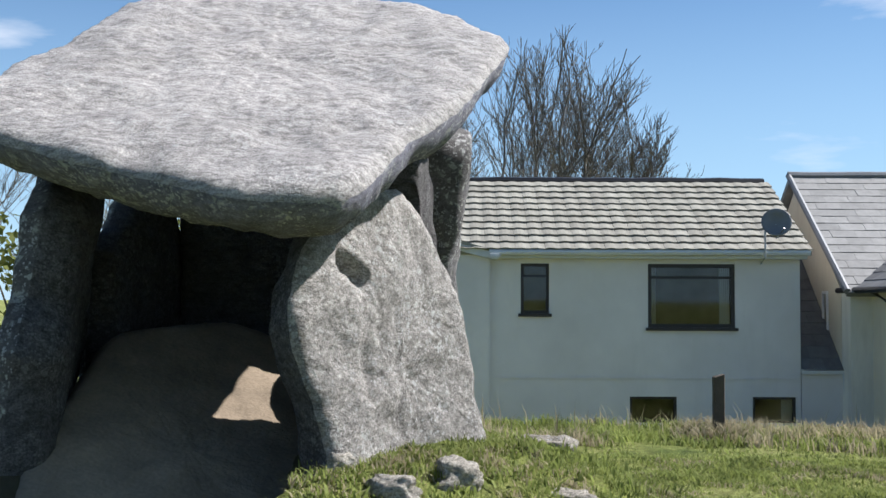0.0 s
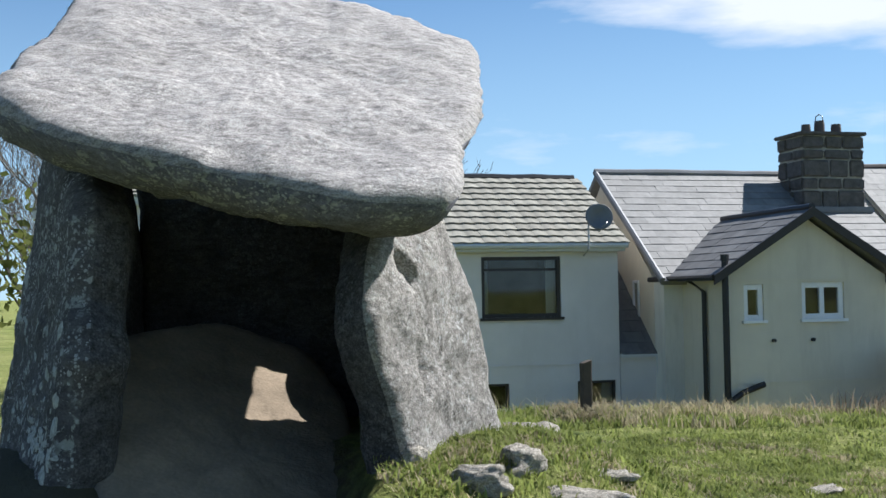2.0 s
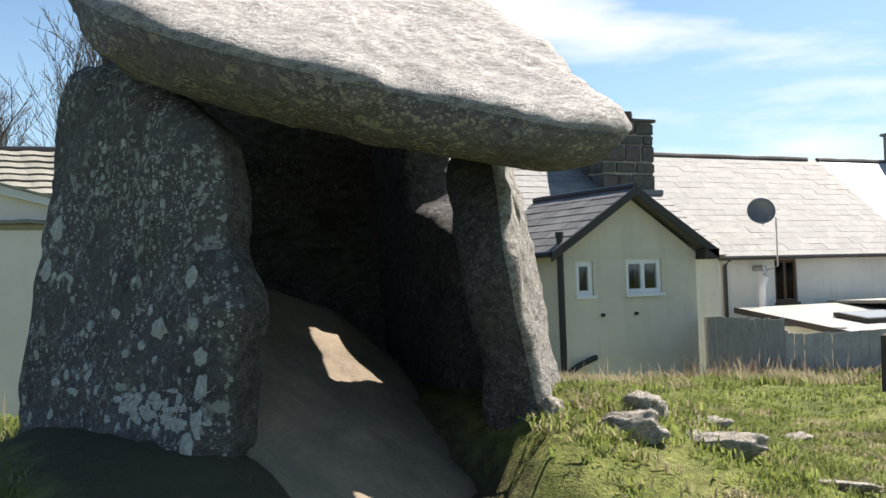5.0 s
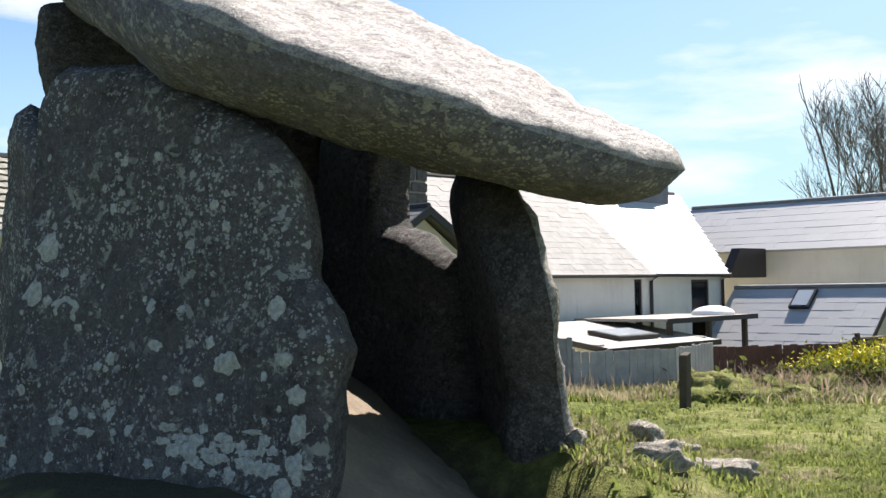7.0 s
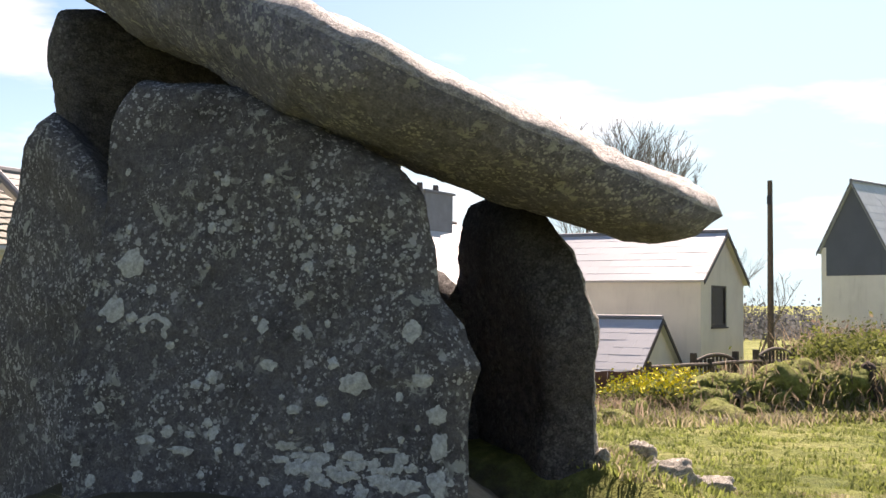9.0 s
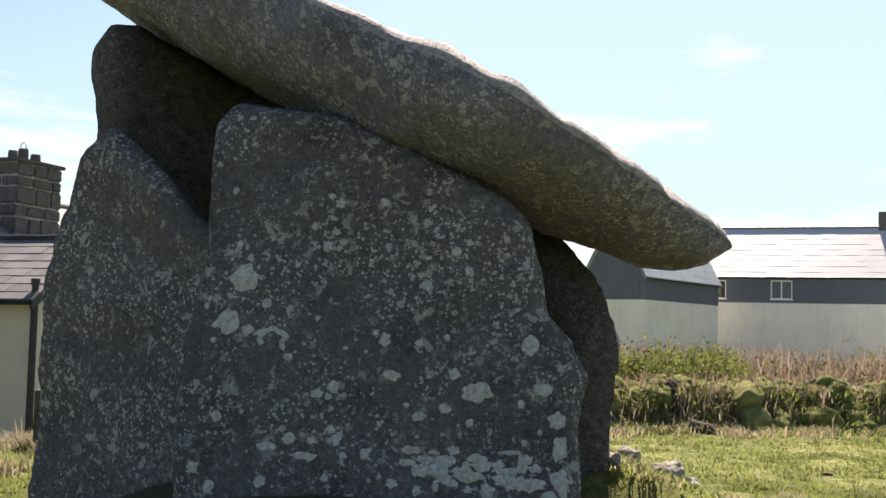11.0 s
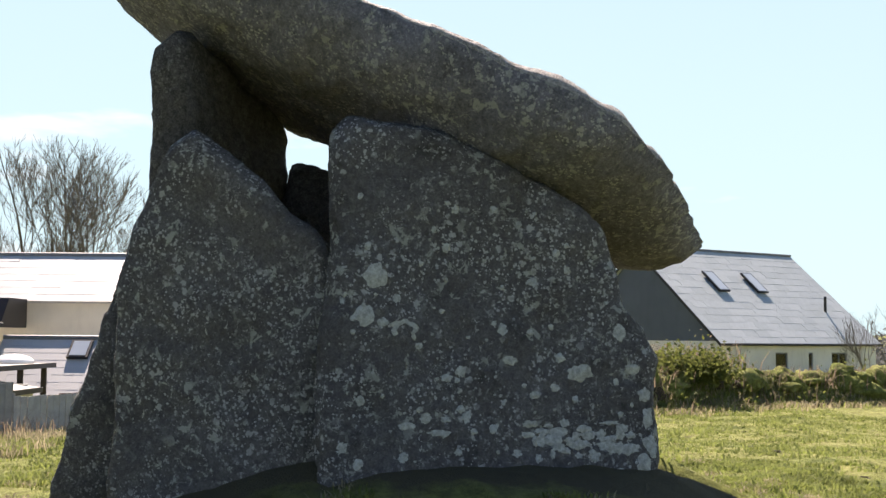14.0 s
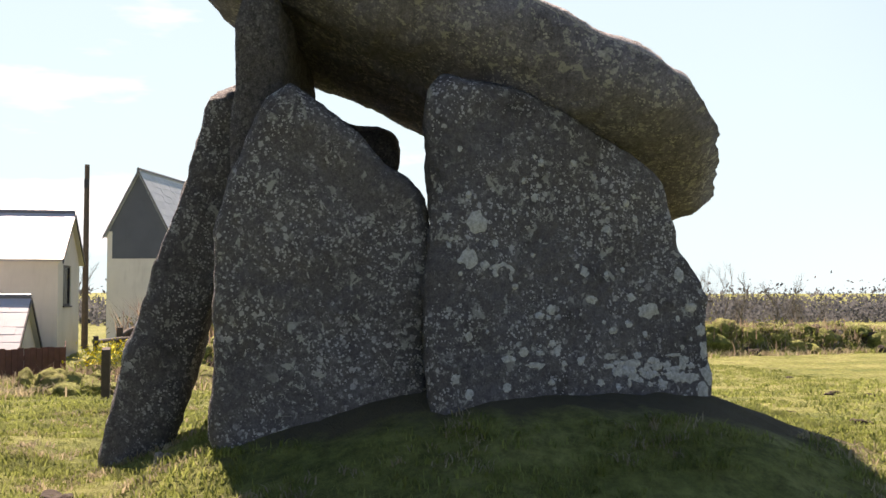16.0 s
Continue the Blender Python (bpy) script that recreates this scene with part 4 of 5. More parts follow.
def simple_house(name, m, label, length, width, base, eave, ridge, walls, roof, wins=(), frame=M_DARK_WOOD, over=0.15, upper=None, hip=0.0, course=0.4, tile=0.6, gable_mat=None):
    """A gabled house along local x, its first gable at x = 0 and its near long wall at y = 0."""
    h = thing(name, m, label, "house")
    long_holes = [w[1:] for w in wins if w[0] == "long"]
    end_holes = [w[1:] for w in wins if w[0] == "end"]
    I = Matrix()
    split = upper if upper else eave
    holed_wall(h, "wall", 0, length, base, split, [q for q in long_holes if q[3] <= split], 0.25, walls, I)
    if upper:
        holed_wall(h, "upper_wall", 0, length, split, eave, [q for q in long_holes if q[2] >= split], 0.27, M_GREY_CLAD, Matrix.Translation((0, -0.02, 0)))
    for q in long_holes:
        window(h, I, *q, frame, 1 if q[1] - q[0] < 1 else 2, 0.06, frame)
    part("back_wall", box_bm(0, length, width - 0.25, width, base, eave), walls, h)
    E = pose(0, width, 0, 0, 0, -90)
    holed_wall(h, "end_wall", 0.25, width - 0.25, base, split, [q for q in end_holes if q[3] <= split], 0.25, walls, E)
    if upper:
        part("upper_end_wall", box_bm(-0.02, 0.25, 0.25, width - 0.25, split, eave), M_GREY_CLAD, h)
    for q in end_holes:
        window(h, E, *q, frame, 1, 0.07, frame)
    part("far_end_wall", box_bm(length - 0.25, length, 0.25, width - 0.25, base, eave), walls, h)
    mid = width / 2
    g = gable_mat or (M_GREY_CLAD if upper else walls)
    part("gable", prism_bm([(0.0, eave), (width, eave), (mid, ridge - 0.12)], 0.0, 0.25), g, h)
    if not hip:
        part("gable", prism_bm([(0.0, eave), (width, eave), (mid, ridge - 0.12)], length - 0.25, length), g, h)
    part("room", box_bm(0.4, length - 0.4, mid - 0.1, mid, base + 0.2, eave), M_ROOM, h)
    up = Vector((0, mid + over, (ridge - eave) * (mid + over) / mid))
    low = eave - (up.z - (ridge - eave))
    roof_slope(h, (-over, -over, low + 0.05), (1, 0, 0), up, length + 2 * over, up.length, course, tile, roof, "slate", False, right_cut=(lambda v: length + 2 * over - hip * v / up.length) if hip else None)
    back = Vector((0, -mid - over, up.z))
    roof_slope(h, (length + over, width + over, low + 0.05), (-1, 0, 0), back, length + 2 * over, up.length, course, tile, roof, "slate", False, left_cut=(lambda v: hip * v / up.length) if hip else None)
    lumps(h, "ridge_tiles", [(-over, mid, ridge + 0.06), (length + over - hip, mid, ridge + 0.06)], 0.08, M_LEAD)
    part("gutter", tube_bm([(-over, -over - 0.05, low + 0.02), (length + over, -over - 0.05, low + 0.02)], 0.06), M_BLACK, h)
    for y0, y1 in ((-over, mid), (width + over, mid)):
        part("bargeboard", prism_bm([(y0, low - 0.10), (y0, low + 0.05), (mid, ridge + 0.05), (mid, ridge - 0.10)], -over - 0.03, -over), M_BLACK if not upper else M_LEAD, h)
    return h


def skylight(parent, x, y0, z0, up, w, h, a=(1, 0, 0)):
    up = Vector(up).normalized()
    a = Vector(a)
    n = a.cross(up).normalized()
    b = Matrix((a, up, n)).transposed().to_4x4()
    b.translation = Vector((x, y0, z0))
    f = part("skylight", box_bm(0, w, 0, h, 0.0, 0.09, 0.01), M_BLACK, parent, "roof window with a dark frame")
    f.matrix_basis = b
    part("pane", box_bm(0.07, w - 0.07, 0.07, h - 0.07, 0.092, 0.1), M_SKYLIGHT, f)


def yard_lean_to():
    h = thing("lean_to", pose(13.6, 16.6, -0.95), "low pale lean-to with a felted roof and roof light", "outbuilding")
    part("wall", box_bm(0, 4.0, 0, 0.12, 0, 0.98), M_PALE_WALL, h)
    part("wall", box_bm(0, 0.12, 0.12, 2.8, 0, 1.15), M_PALE_WALL, h)
    part("wall", box_bm(3.88, 4.0, 0.12, 2.8, 0, 1.15), M_PALE_WALL, h)
    part("roof", prism_bm([(-0.15, 1.00), (-0.15, 1.07), (2.9, 1.52), (2.9, 1.45)], -0.12, 4.12), M_FELT, h)
    part("fascia", box_bm(-0.12, 4.12, -0.19, -0.155, 0.96, 1.08), M_BLACK, h)
    part("fascia", prism_bm([(-0.15, 0.97), (-0.15, 1.09), (2.9, 1.54), (2.9, 1.42)], -0.16, -0.125), M_BLACK, h)
    skylight(h, 1.1, 0.45, 1.17, (0, 3.05, 0.45), 1.5, 0.9)


def carport():
    h = thing("carport", pose(16.9, 17.3, -0.95), "open carport with a thin pale flat roof on dark posts", "outbuilding")
    part("roof", box_bm(-0.3, 3.6, -0.2, 2.5, 1.50, 1.57, 0.01), M_FELT, h)
    part("fascia", box_bm(-0.33, 3.63, -0.24, -0.205, 1.46, 1.58), M_BLACK, h)
    for x in (0.0, 1.65, 3.3):
        part("post", box_bm(x - 0.06, x + 0.06, -0.1, 0.02, -0.3, 1.5, 0.01), M_TIMBER, h)
    dome = bmesh.new()
    bmesh.ops.create_uvsphere(dome, u_segments=20, v_segments=10, radius=1.0)
    for v in dome.verts:
        v.co = Vector((v.co.x * 0.65 + 2.9, v.co.y * 0.5 + 0.6, max(v.co.z, -0.05) * 0.22 + 1.585))
    part("dome_light", dome, M_WHITE_UPVC, h, "shallow white domed roof light", True)
    t = bmesh.new()
    n = 14
    rows = [[t.verts.new((17.2 + 2.0 * i / n, 16.7 + 0.05 * k, -0.95 + max(0.02, 0.75 * (1 - (k / 5.0) ** 2) * (0.75 + 0.35 * noise.noise((i * 0.6, k * 0.5, 3)))))) for i in range(n + 1)] for k in range(-5, 6)]
    for a, b in zip(rows, rows[1:]):
        for i in range(n):
            t.faces.new((a[i], a[i + 1], b[i + 1], b[i]))
    tagged(part("tarpaulin", t, M_BLUE, None, "", True), "crumpled blue tarpaulin thrown over things in the yard", "tarpaulin")


white_house()
yard_lean_to()
carport()
cottage()
row_of_cottages()
gabled_extension()
# the far houses: local x runs along the ridge away from the first gable
simple_house("bungalow", pose(30.4, 14.7, 0, 0, 0, 90), "cream rendered bungalow with a pale slate roof and black gutter", 9.0, 4.2, -1.8, 2.45, 3.9, M_CREAM_WALL, M_SMOOTH_SLATE, [("end", 0.95, 2.45, 0.98, 2.25)])
shed = simple_house("garden_room", pose(25.7, 15.2, 0, 0, 0, 90), "low cream outbuilding with a slate roof and roof window", 4.4, 3.4, -1.8, -0.25, 1.2, M_CREAM_WALL, M_SMOOTH_SLATE, course=0.3)
skylight(shed, 2.5, 2.42, 0.66, (0, -1.7, 1.45), 0.6, 0.75, (-1, 0, 0))
simple_house("slate_hung_house", pose(44, 12.7, 0, 0, 0, -16), "tall house with grey slate-hung gable above white walls", 9.0, 3.0, -1.8, 4.3, 7.1, M_PALE_WALL, M_GREEN_SLATE, upper=3.05)
sh = simple_house("barn_house", pose(40.4, -5.05, 0, 0, 0, -58), "white house with dark slate-hung gable and big grey roof", 10.4, 10.6, -2.0, 1.3, 5.7, M_PALE_WALL, M_GREEN_SLATE,
                  [("long", 3.4, 4.2, 0.1, 0.8), ("long", 5.6, 5.9, 0.0, 0.8), ("long", 7.2, 8.3, 0.1, 0.8)], M_LEAD, 0.2, gable_mat=M_GREY_CLAD, course=0.5, tile=0.8)
for x in (2.6, 5.2):
    skylight(sh, x, 2.6, 3.60, (0, 5.3, 4.4), 0.7, 1.5)
part("flue", tube_bm([(8.9, 1.7, 2.6), (8.9, 1.7, 3.5)], 0.07), M_BLACK, sh)
lh = simple_house("long_house", pose(55, 12.6, 0, 0, 0, -90), "long white house with a slate-hung upper storey and hipped roof", 13.4, 6.0, -1.8, 4.75, 7.5, M_PALE_WALL, M_SMOOTH_SLATE,
                  [("long", 0.3, 1.2, 3.5, 4.5), ("long", 1.35, 2.6, 3.5, 4.5), ("long", 4.9, 6.0, 3.5, 4.5)], M_WHITE_UPVC, upper=3.3, hip=3.0, course=0.5, tile=0.8)
part("chimney", box_bm(10.4, 11.0, 2.8, 3.4, 7.0, 8.4, 0.02), M_CHIMNEY, lh)


# ---- fences, posts and the telegraph pole ----
def fence_post(x, y, top, r=0.055, lean=0.0, label="dark weathered timber fence post in rough grass"):
    z = ground_z(x, y)
    bm = bmesh.new()
    h = top - z + 0.25
    n = 5
    rows = []
    for k in range(n + 1):
        w = r * (1 + 0.12 * noise.noise((x, y, k * 0.8)))
        rows.append([bm.verts.new((sx * w + lean * k / n * h, sy * w, -0.25 + h * k / n + (0.02 * sx if k == n else 0))) for sx, sy in ((-1, -1), (1, -1), (1, 1), (-1, 1))])
    for a, b in zip(rows, rows[1:]):
        for k in range(4):
            bm.faces.new((a[k], a[(k + 1) % 4], b[(k + 1) % 4], b[k]))
    bm.faces.new(rows[0][::-1])
    bm.faces.new(rows[-1])
    bmesh.ops.bevel(bm, geom=list(bm.edges), offset=0.008, segments=1, affect="EDGES")
    ob = part("fence_post", bm, M_TIMBER)
    ob.matrix_world = pose(x, y, z)
    return tagged(ob, label, "fence post", "field fence posts")


for x, y, t, lean in ((3.24, 13.4, 0.66, 0.0), (7.93, 11.03, 0.48, 0.03), (15.2, 9.45, 0.42, -0.02), (18.6, 4.0, 0.45, 0.05), (20.3, 2.2, 0.45, -0.04), (25.0, -3.2, 0.15, 0.35)):
    fence_post(x, y, t, 0.06, lean)


prop = part("timber_prop", tube_bm([(14.75, 9.25, ground_z(14.75, 9.25) - 0.03), (15.17, 9.42, ground_z(15.2, 9.45) + 0.55)], 0.05, 0.04, 8), M_TIMBER)
tagged(prop, "short weathered timber leaning against a fence post", "timber", "field fence posts")


def board_fence(points, top, bottom, width, label, material, name="board_fence"):
    x, y = points[0]
    f = thing(name, pose(x, y, bottom), label, "fence")
    for (ax, ay), (bx, by) in zip(points, points[1:]):
        n = max(1, round(math.hypot(bx - ax, by - ay) / width))
        turn = math.degrees(math.atan2(by - ay, bx - ax))
        me = None
        for k in range(n):
            w = math.hypot(bx - ax, by - ay) / n
            if me is None:
                ob = part("board", box_bm(0.004, w - 0.004, -0.012, 0.012, 0, top - bottom, 0.004), material, f)
                me = ob.data
            else:
                ob = new("board", me)
                ob.parent = f
            t = k / n
            ob.matrix_basis = pose(ax + (bx - ax) * t - x, ay + (by - ay) * t - y, random.uniform(-0.015, 0.015), 0, random.uniform(-0.5, 0.5), turn)
        rail = part("rail", box_bm(0, math.hypot(bx - ax, by - ay), 0.014, 0.05, top - bottom - 0.25, top - bottom - 0.17), material, f)
        rail.matrix_basis = pose(ax - x, ay - y, 0, 0, 0, turn)
    return f


M_GREY_BOARD = plain("silvered_boards", (0.38, 0.37, 0.35), 0.85, 0.18, 5, 0.4)
M_RED_BOARD = plain("red_brown_boards", (0.13, 0.06, 0.045), 0.8, 0.25, 5, 0.4)
board_fence([(9.75, 16.35), (9.2, 13.95)], 0.58, -0.9, 0.14, "silvered grey board fence beside the cream extension", M_GREY_BOARD)
board_fence([(9.2, 13.95), (11.0, 13.2), (12.8, 13.6)], 0.35, -0.9, 0.15, "low silvered board fence round the yard", M_GREY_BOARD)
board_fence([(13.3, 15.0), (16.2, 12.9), (19.5, 13.4)], 0.18, -0.95, 0.16, "low red-brown board fence below the garden", M_RED_BOARD)


def rail_fence(a, b, z, label):
    f = thing("field_rail", pose(*a, z), label, "fence")
    d = Vector((b[0] - a[0], b[1] - a[1], 0))
    pts = [d * (i / 6) + Vector((0, 0, 0.03 * noise.noise((i, 2, z)))) for i in range(7)]
    part("rail", tube_bm(pts, 0.05, 0.04), M_TIMBER, f)
    for k in (0.02, 0.5, 0.98):
        p = d * k
        part("post", tube_bm([p + Vector((0, 0, -1.0)), p + Vector((0, 0, 0.12))], 0.06, 0.055), M_TIMBER, f)


rail_fence((15.5, 12.2), (20.5, 11.2), 0.30, "grey timber rail fence along the hedge bank")
rail_fence((21.0, 11.6), (25.0, 10.9), 0.22, "grey timber rail fence beyond the hedge bank")


def arched_gate(x, y, z, width, turn, rise):
    """A low garden gate with a curved top rail over upright pales."""
    f = thing("garden_gate", pose(x, y, z, 0, 0, turn), "weathered timber garden gate with a curved top rail", "gate", "garden gates")
    n = 12
    curve = lambda t: rise * 4 * t * (1 - t)
    part("top_rail", tube_bm([(width * i / n, 0, 0.55 + curve(i / n)) for i in range(n + 1)], 0.045), M_TIMBER, f)
    part("bottom_rail", tube_bm([(0, 0, 0.15), (width, 0, 0.15)], 0.04), M_TIMBER, f)
    for i in range(10):
        t = (i + 0.5) / 10
        part("pale", box_bm(width * t - 0.035, width * t + 0.035, -0.015, 0.015, -0.6, 0.54 + curve(t)), M_TIMBER, f)
    for xx in (-0.06, width + 0.06):
        part("post", box_bm(xx - 0.06, xx + 0.06, -0.06, 0.06, -1.0, 0.75, 0.01), M_TIMBER, f)


arched_gate(17.6, 11.9, -0.20, 1.7, -12, 0.14)
arched_gate(20.9, 11.5, -0.20, 2.0, -10, 0.20)

pole = thing("telegraph_pole", pose(35.4, 15.2, -1.6), "tall dark timber telegraph pole", "pole")
part("shaft", tube_bm([(0, 0, 0), (0, 0, 4), (0, 0, 7.9)], 0.13, 0.09, 12), M_TIMBER, pole)
part("bracket", box_bm(-0.14, 0.02, -0.09, 0.09, 7.0, 7.35, 0.03), M_BLACK, pole)


# ---- bare trees ----
def bare_tree(x, y, height, spread, seed, label, stems=4, levels=5, base=None):
    """A leafless tree: forking limbs that fan out and turn upwards into many fine twigs."""
    rng = random.Random(seed)
    z = base if base is not None else ground_z(x, y)
    t = thing("bare_tree", pose(x, y, z), label, "tree", "bare trees")
    trunk, twigs = bmesh.new(), bmesh.new()

    def reach(p):
        """How far inside the rounded crown a place lies: 1 at its heart, 0 at its edge."""
        return 1 - math.hypot(math.hypot(p.x, p.y) / (spread * 0.56), (p.z - height * 0.48) / (height * 0.54))

    def grow(p, d, length, r, level):
        bm = trunk if level < 2 else twigs
        pts, q = [p], p
        n = 4 if level < 3 else 3
        for _ in range(n):
            d = (d + Vector((rng.uniform(-1, 1), rng.uniform(-1, 1), rng.uniform(-0.2, 0.75))) * 0.17).normalized()
            q = q + d * length / n
            pts.append(q)
        tube_bm(pts, r, r * 0.6, 6 if level < 2 else 3, bm)
        if level >= levels or reach(q) < -0.08 and level > 2:
            return
        kids = rng.randint(3, 4) if level < 2 else rng.randint(4, 5)
        for k in range(kids):
            at = pts[-1] if k == 0 else pts[rng.randint(1, n)]
            side = Vector((rng.uniform(-1, 1), rng.uniform(-1, 1), rng.uniform(-0.15, 0.7)))
            nd = (d * (0.9 if k else 1.3) + side * 0.72).normalized()
            keep = max(0.45, min(1.0, 0.62 + 0.55 * reach(at)))
            grow(at, nd, length * rng.uniform(0.66, 0.86) * keep, max(height * 0.0009, r * (0.62 if k == 0 else 0.46)), level + 1)

    for k in range(stems):
        a = k * math.tau / stems + rng.random()
        lean = (0.15 + 0.5 * rng.random()) * spread / height
        d = Vector((math.cos(a) * lean, math.sin(a) * lean, 1)).normalized()
        grow(Vector((math.cos(a), math.sin(a), 0)) * 0.2 + Vector((0, 0, -0.1)), d, height * 0.42, height * 0.0115, 0)
    part("trunk", trunk, M_BARK, t)
    part("crown", twigs, M_BARK, t)
    return t


bare_tree(2.6, 30, 8.9, 7.2, 5, "bare spreading tree with many fine twigs behind a house", 5, 5)
for x, y, h, s_, sd in ((-13.0, 33, 8.5, 6, 11), (-9.5, 35, 9.0, 6, 12), (-4.2, 33, 8.5, 6, 13), (-0.8, 31.5, 7.8, 5, 14)):
    bare_tree(x, y, h, s_, sd, "bare winter tree in a row beyond the house", 4, 5)
bare_tree(46.7, 25.9, 12.2, 12.0, 21, "wide bare tree with a rounded crown of twigs", 5, 5, -1.8)
bare_tree(40.0, 17.6, 5.4, 4.4, 22, "small bare tree near a pole", 3, 4, -1.6)
bare_tree(39.0, -11.7, 4.2, 5.0, 23, "small wind-shaped bare tree on the field edge", 4, 4, -1.4)
bare_tree(47.0, -19.5, 3.8, 5.0, 24, "low bare shrub on the field edge", 4, 4, -1.4)

# ---- grass, brambles and flowers ----
def blades(name, spots, material, label, height, spread, per, lean, category="grass", width=0.006, parent=None):
    """Many narrow blades in tufts, as one mesh."""
    rng = np.random.default_rng(len(spots))
    p = np.repeat(np.array(spots, dtype=float), per, axis=0)
    n = len(p)
    p[:, :2] += rng.normal(0, spread, (n, 2))
    a = rng.uniform(0, math.tau, n)
    hgt = height * rng.uniform(0.5, 1.3, n)
    tilt = rng.uniform(0.1, lean, n) * hgt
    w = width * rng.uniform(0.6, 1.5, n)
    side = np.stack([-np.sin(a) * w, np.cos(a) * w, np.zeros(n)], 1)
    tip = p + np.stack([np.cos(a) * tilt, np.sin(a) * tilt, hgt], 1)
    midp = p + np.stack([np.cos(a) * tilt * 0.3, np.sin(a) * tilt * 0.3, hgt * 0.6], 1)
    p[:, 2] -= 0.01
    verts = np.stack([p - side, p + side, midp + side * 0.7, midp - side * 0.7, tip], 1).reshape(-1, 3)
    base = np.arange(n)[:, None] * 5
    me = bpy.data.meshes.new(name)
    quads, tris = base + np.array([0, 1, 2, 3]), base + np.array([3, 2, 4])
    me.vertices.add(n * 5)
    me.vertices.foreach_set("co", verts.ravel())
    loops = np.concatenate([quads, tris], 1).ravel()
    me.loops.add(n * 7)
    me.loops.foreach_set("vertex_index", loops.astype(np.int32))
    me.polygons.add(n * 2)
    start = (np.arange(n)[:, None] * 7 + np.array([0, 4])).ravel()
    me.polygons.foreach_set("loop_start", start.astype(np.int32))
    me.update(calc_edges=True)
    me.validate()
    ob = part(name, me, material)
    return tagged(ob, label, category, kind="stuff")


def inside_tomb(x, y):
    if ((x + 1.95) / 1.28) ** 2 + ((y - 6.9) / 2.2) ** 2 + 0.5 * fbm((x, y, 1), 2.6, 2) < 0.95:
        return True
    if -2.1 < x < -0.76 and 4.8 < y < 6.3:
        return True
    return -2.45 < x < -0.92 + 0.78 * max(0, y - 6.0) and 5.7 < y < 9.0 and x < -0.2


def scatter(n, x0, x1, y0, y1, keep, seed):
    rng = random.Random(seed)
    out = []
    while n > 0:
        n -= 1
        x, y = rng.uniform(x0, x1), rng.uniform(y0, y1)
        if not inside_tomb(x, y) and keep(x, y, rng):
            out.append((x, y, ground_z(x, y)))
    return out


patchy = lambda x, y, rng: fbm((x, y, 7), 1.5, 3) > rng.uniform(-0.5, 0.35)
near = scatter(26000, -6.5, 5.0, 3.2, 11.5, patchy, 1)
far = scatter(15000, -1.0, 22.0, -3.0, 14.8, patchy, 2)
blades("turf_grass", near, M_BLADE, "short green grass blades on the mound and field", 0.036, 0.045, 12, 2.2, width=0.0045)
blades("field_grass", far, M_BLADE, "short tufted green field grass", 0.05, 0.07, 10, 2.2, width=0.009)
dry_near = scatter(7000, -4.5, 4.5, 4.0, 11.0, lambda x, y, rng: fbm((x, y, 2), 1.6, 2) > 0.15, 3)
blades("dry_tufts", dry_near, M_DRY, "straw-coloured dead grass among the turf", 0.04, 0.035, 9, 2.4, width=0.005)
verge = scatter(5200, -6, 13.5, 12.2, 15.0, lambda x, y, rng: fbm((x, y, 5), 1.3, 2) > rng.uniform(0.0, 0.35), 4)
blades("verge_grass", verge, M_DRY, "tall dry straw-coloured grass along the field edge", 0.16, 0.08, 9, 1.8, width=0.007)
blades("verge_green", scatter(5000, -6, 13.5, 12.4, 14.9, patchy, 6), M_BLADE, "longer green grass along the field edge", 0.11, 0.08, 8, 1.8, width=0.008)
stalks = scatter(160, -6, 12, 12.9, 14.6, lambda x, y, rng: True, 5)
blades("dry_stalks", stalks, M_DRY, "thin dry upright stalks at the field edge", 0.34, 0.05, 2, 0.5, width=0.006)


M_BANK_EARTH = plain("bank_earth", (0.06, 0.045, 0.032), 0.95, 0.3, 12, 0.6, grain=50, dist=0.02)


def bank_spots(n, reach, seed, lo=0.12, hi=1.0):
    rng = random.Random(seed)
    out = []
    for _ in range(n):
        k = rng.uniform(lo, hi) * 4.0
        i = min(3, int(k))
        (ax, ay), (bx, by) = BANK[i], BANK[i + 1]
        t = k - i
        x = ax + (bx - ax) * t + rng.gauss(0, reach)
        y = ay + (by - ay) * t + rng.gauss(0, reach)
        out.append((x, y, ground_z(x, y)))
    return out




def sods(name, spots, material, label, size, seed):
    """Overhanging lumps of turf and earth, as one mesh."""
    rng = random.Random(seed)
    bm = bmesh.new()
    bmesh.ops.create_icosphere(bm, subdivisions=3, radius=1.0)
    base = [v.co.copy() for v in bm.verts]
    tris = [[v.index for v in f.verts] for f in bm.faces]
    bm.free()
    verts, faces = [], []
    for k, (x, y, z) in enumerate(spots):
        sx, sy, sz = (size * rng.uniform(0.5, 1.5) for _ in range(3))
        n0 = len(verts)
        for b in base:
            d = 1 + 0.5 * fbm(b + Vector((k * 3.1, k, 0)), 1.3, 3)
            verts.append((x + b.x * sx * d, y + b.y * sy * d, z + b.z * sz * 0.7 * d))
        faces += [[i + n0 for i in f] for f in tris]
    ob = part(name, mesh_of(name, verts, faces, True), material)
    return tagged(ob, label, "bank", kind="stuff")


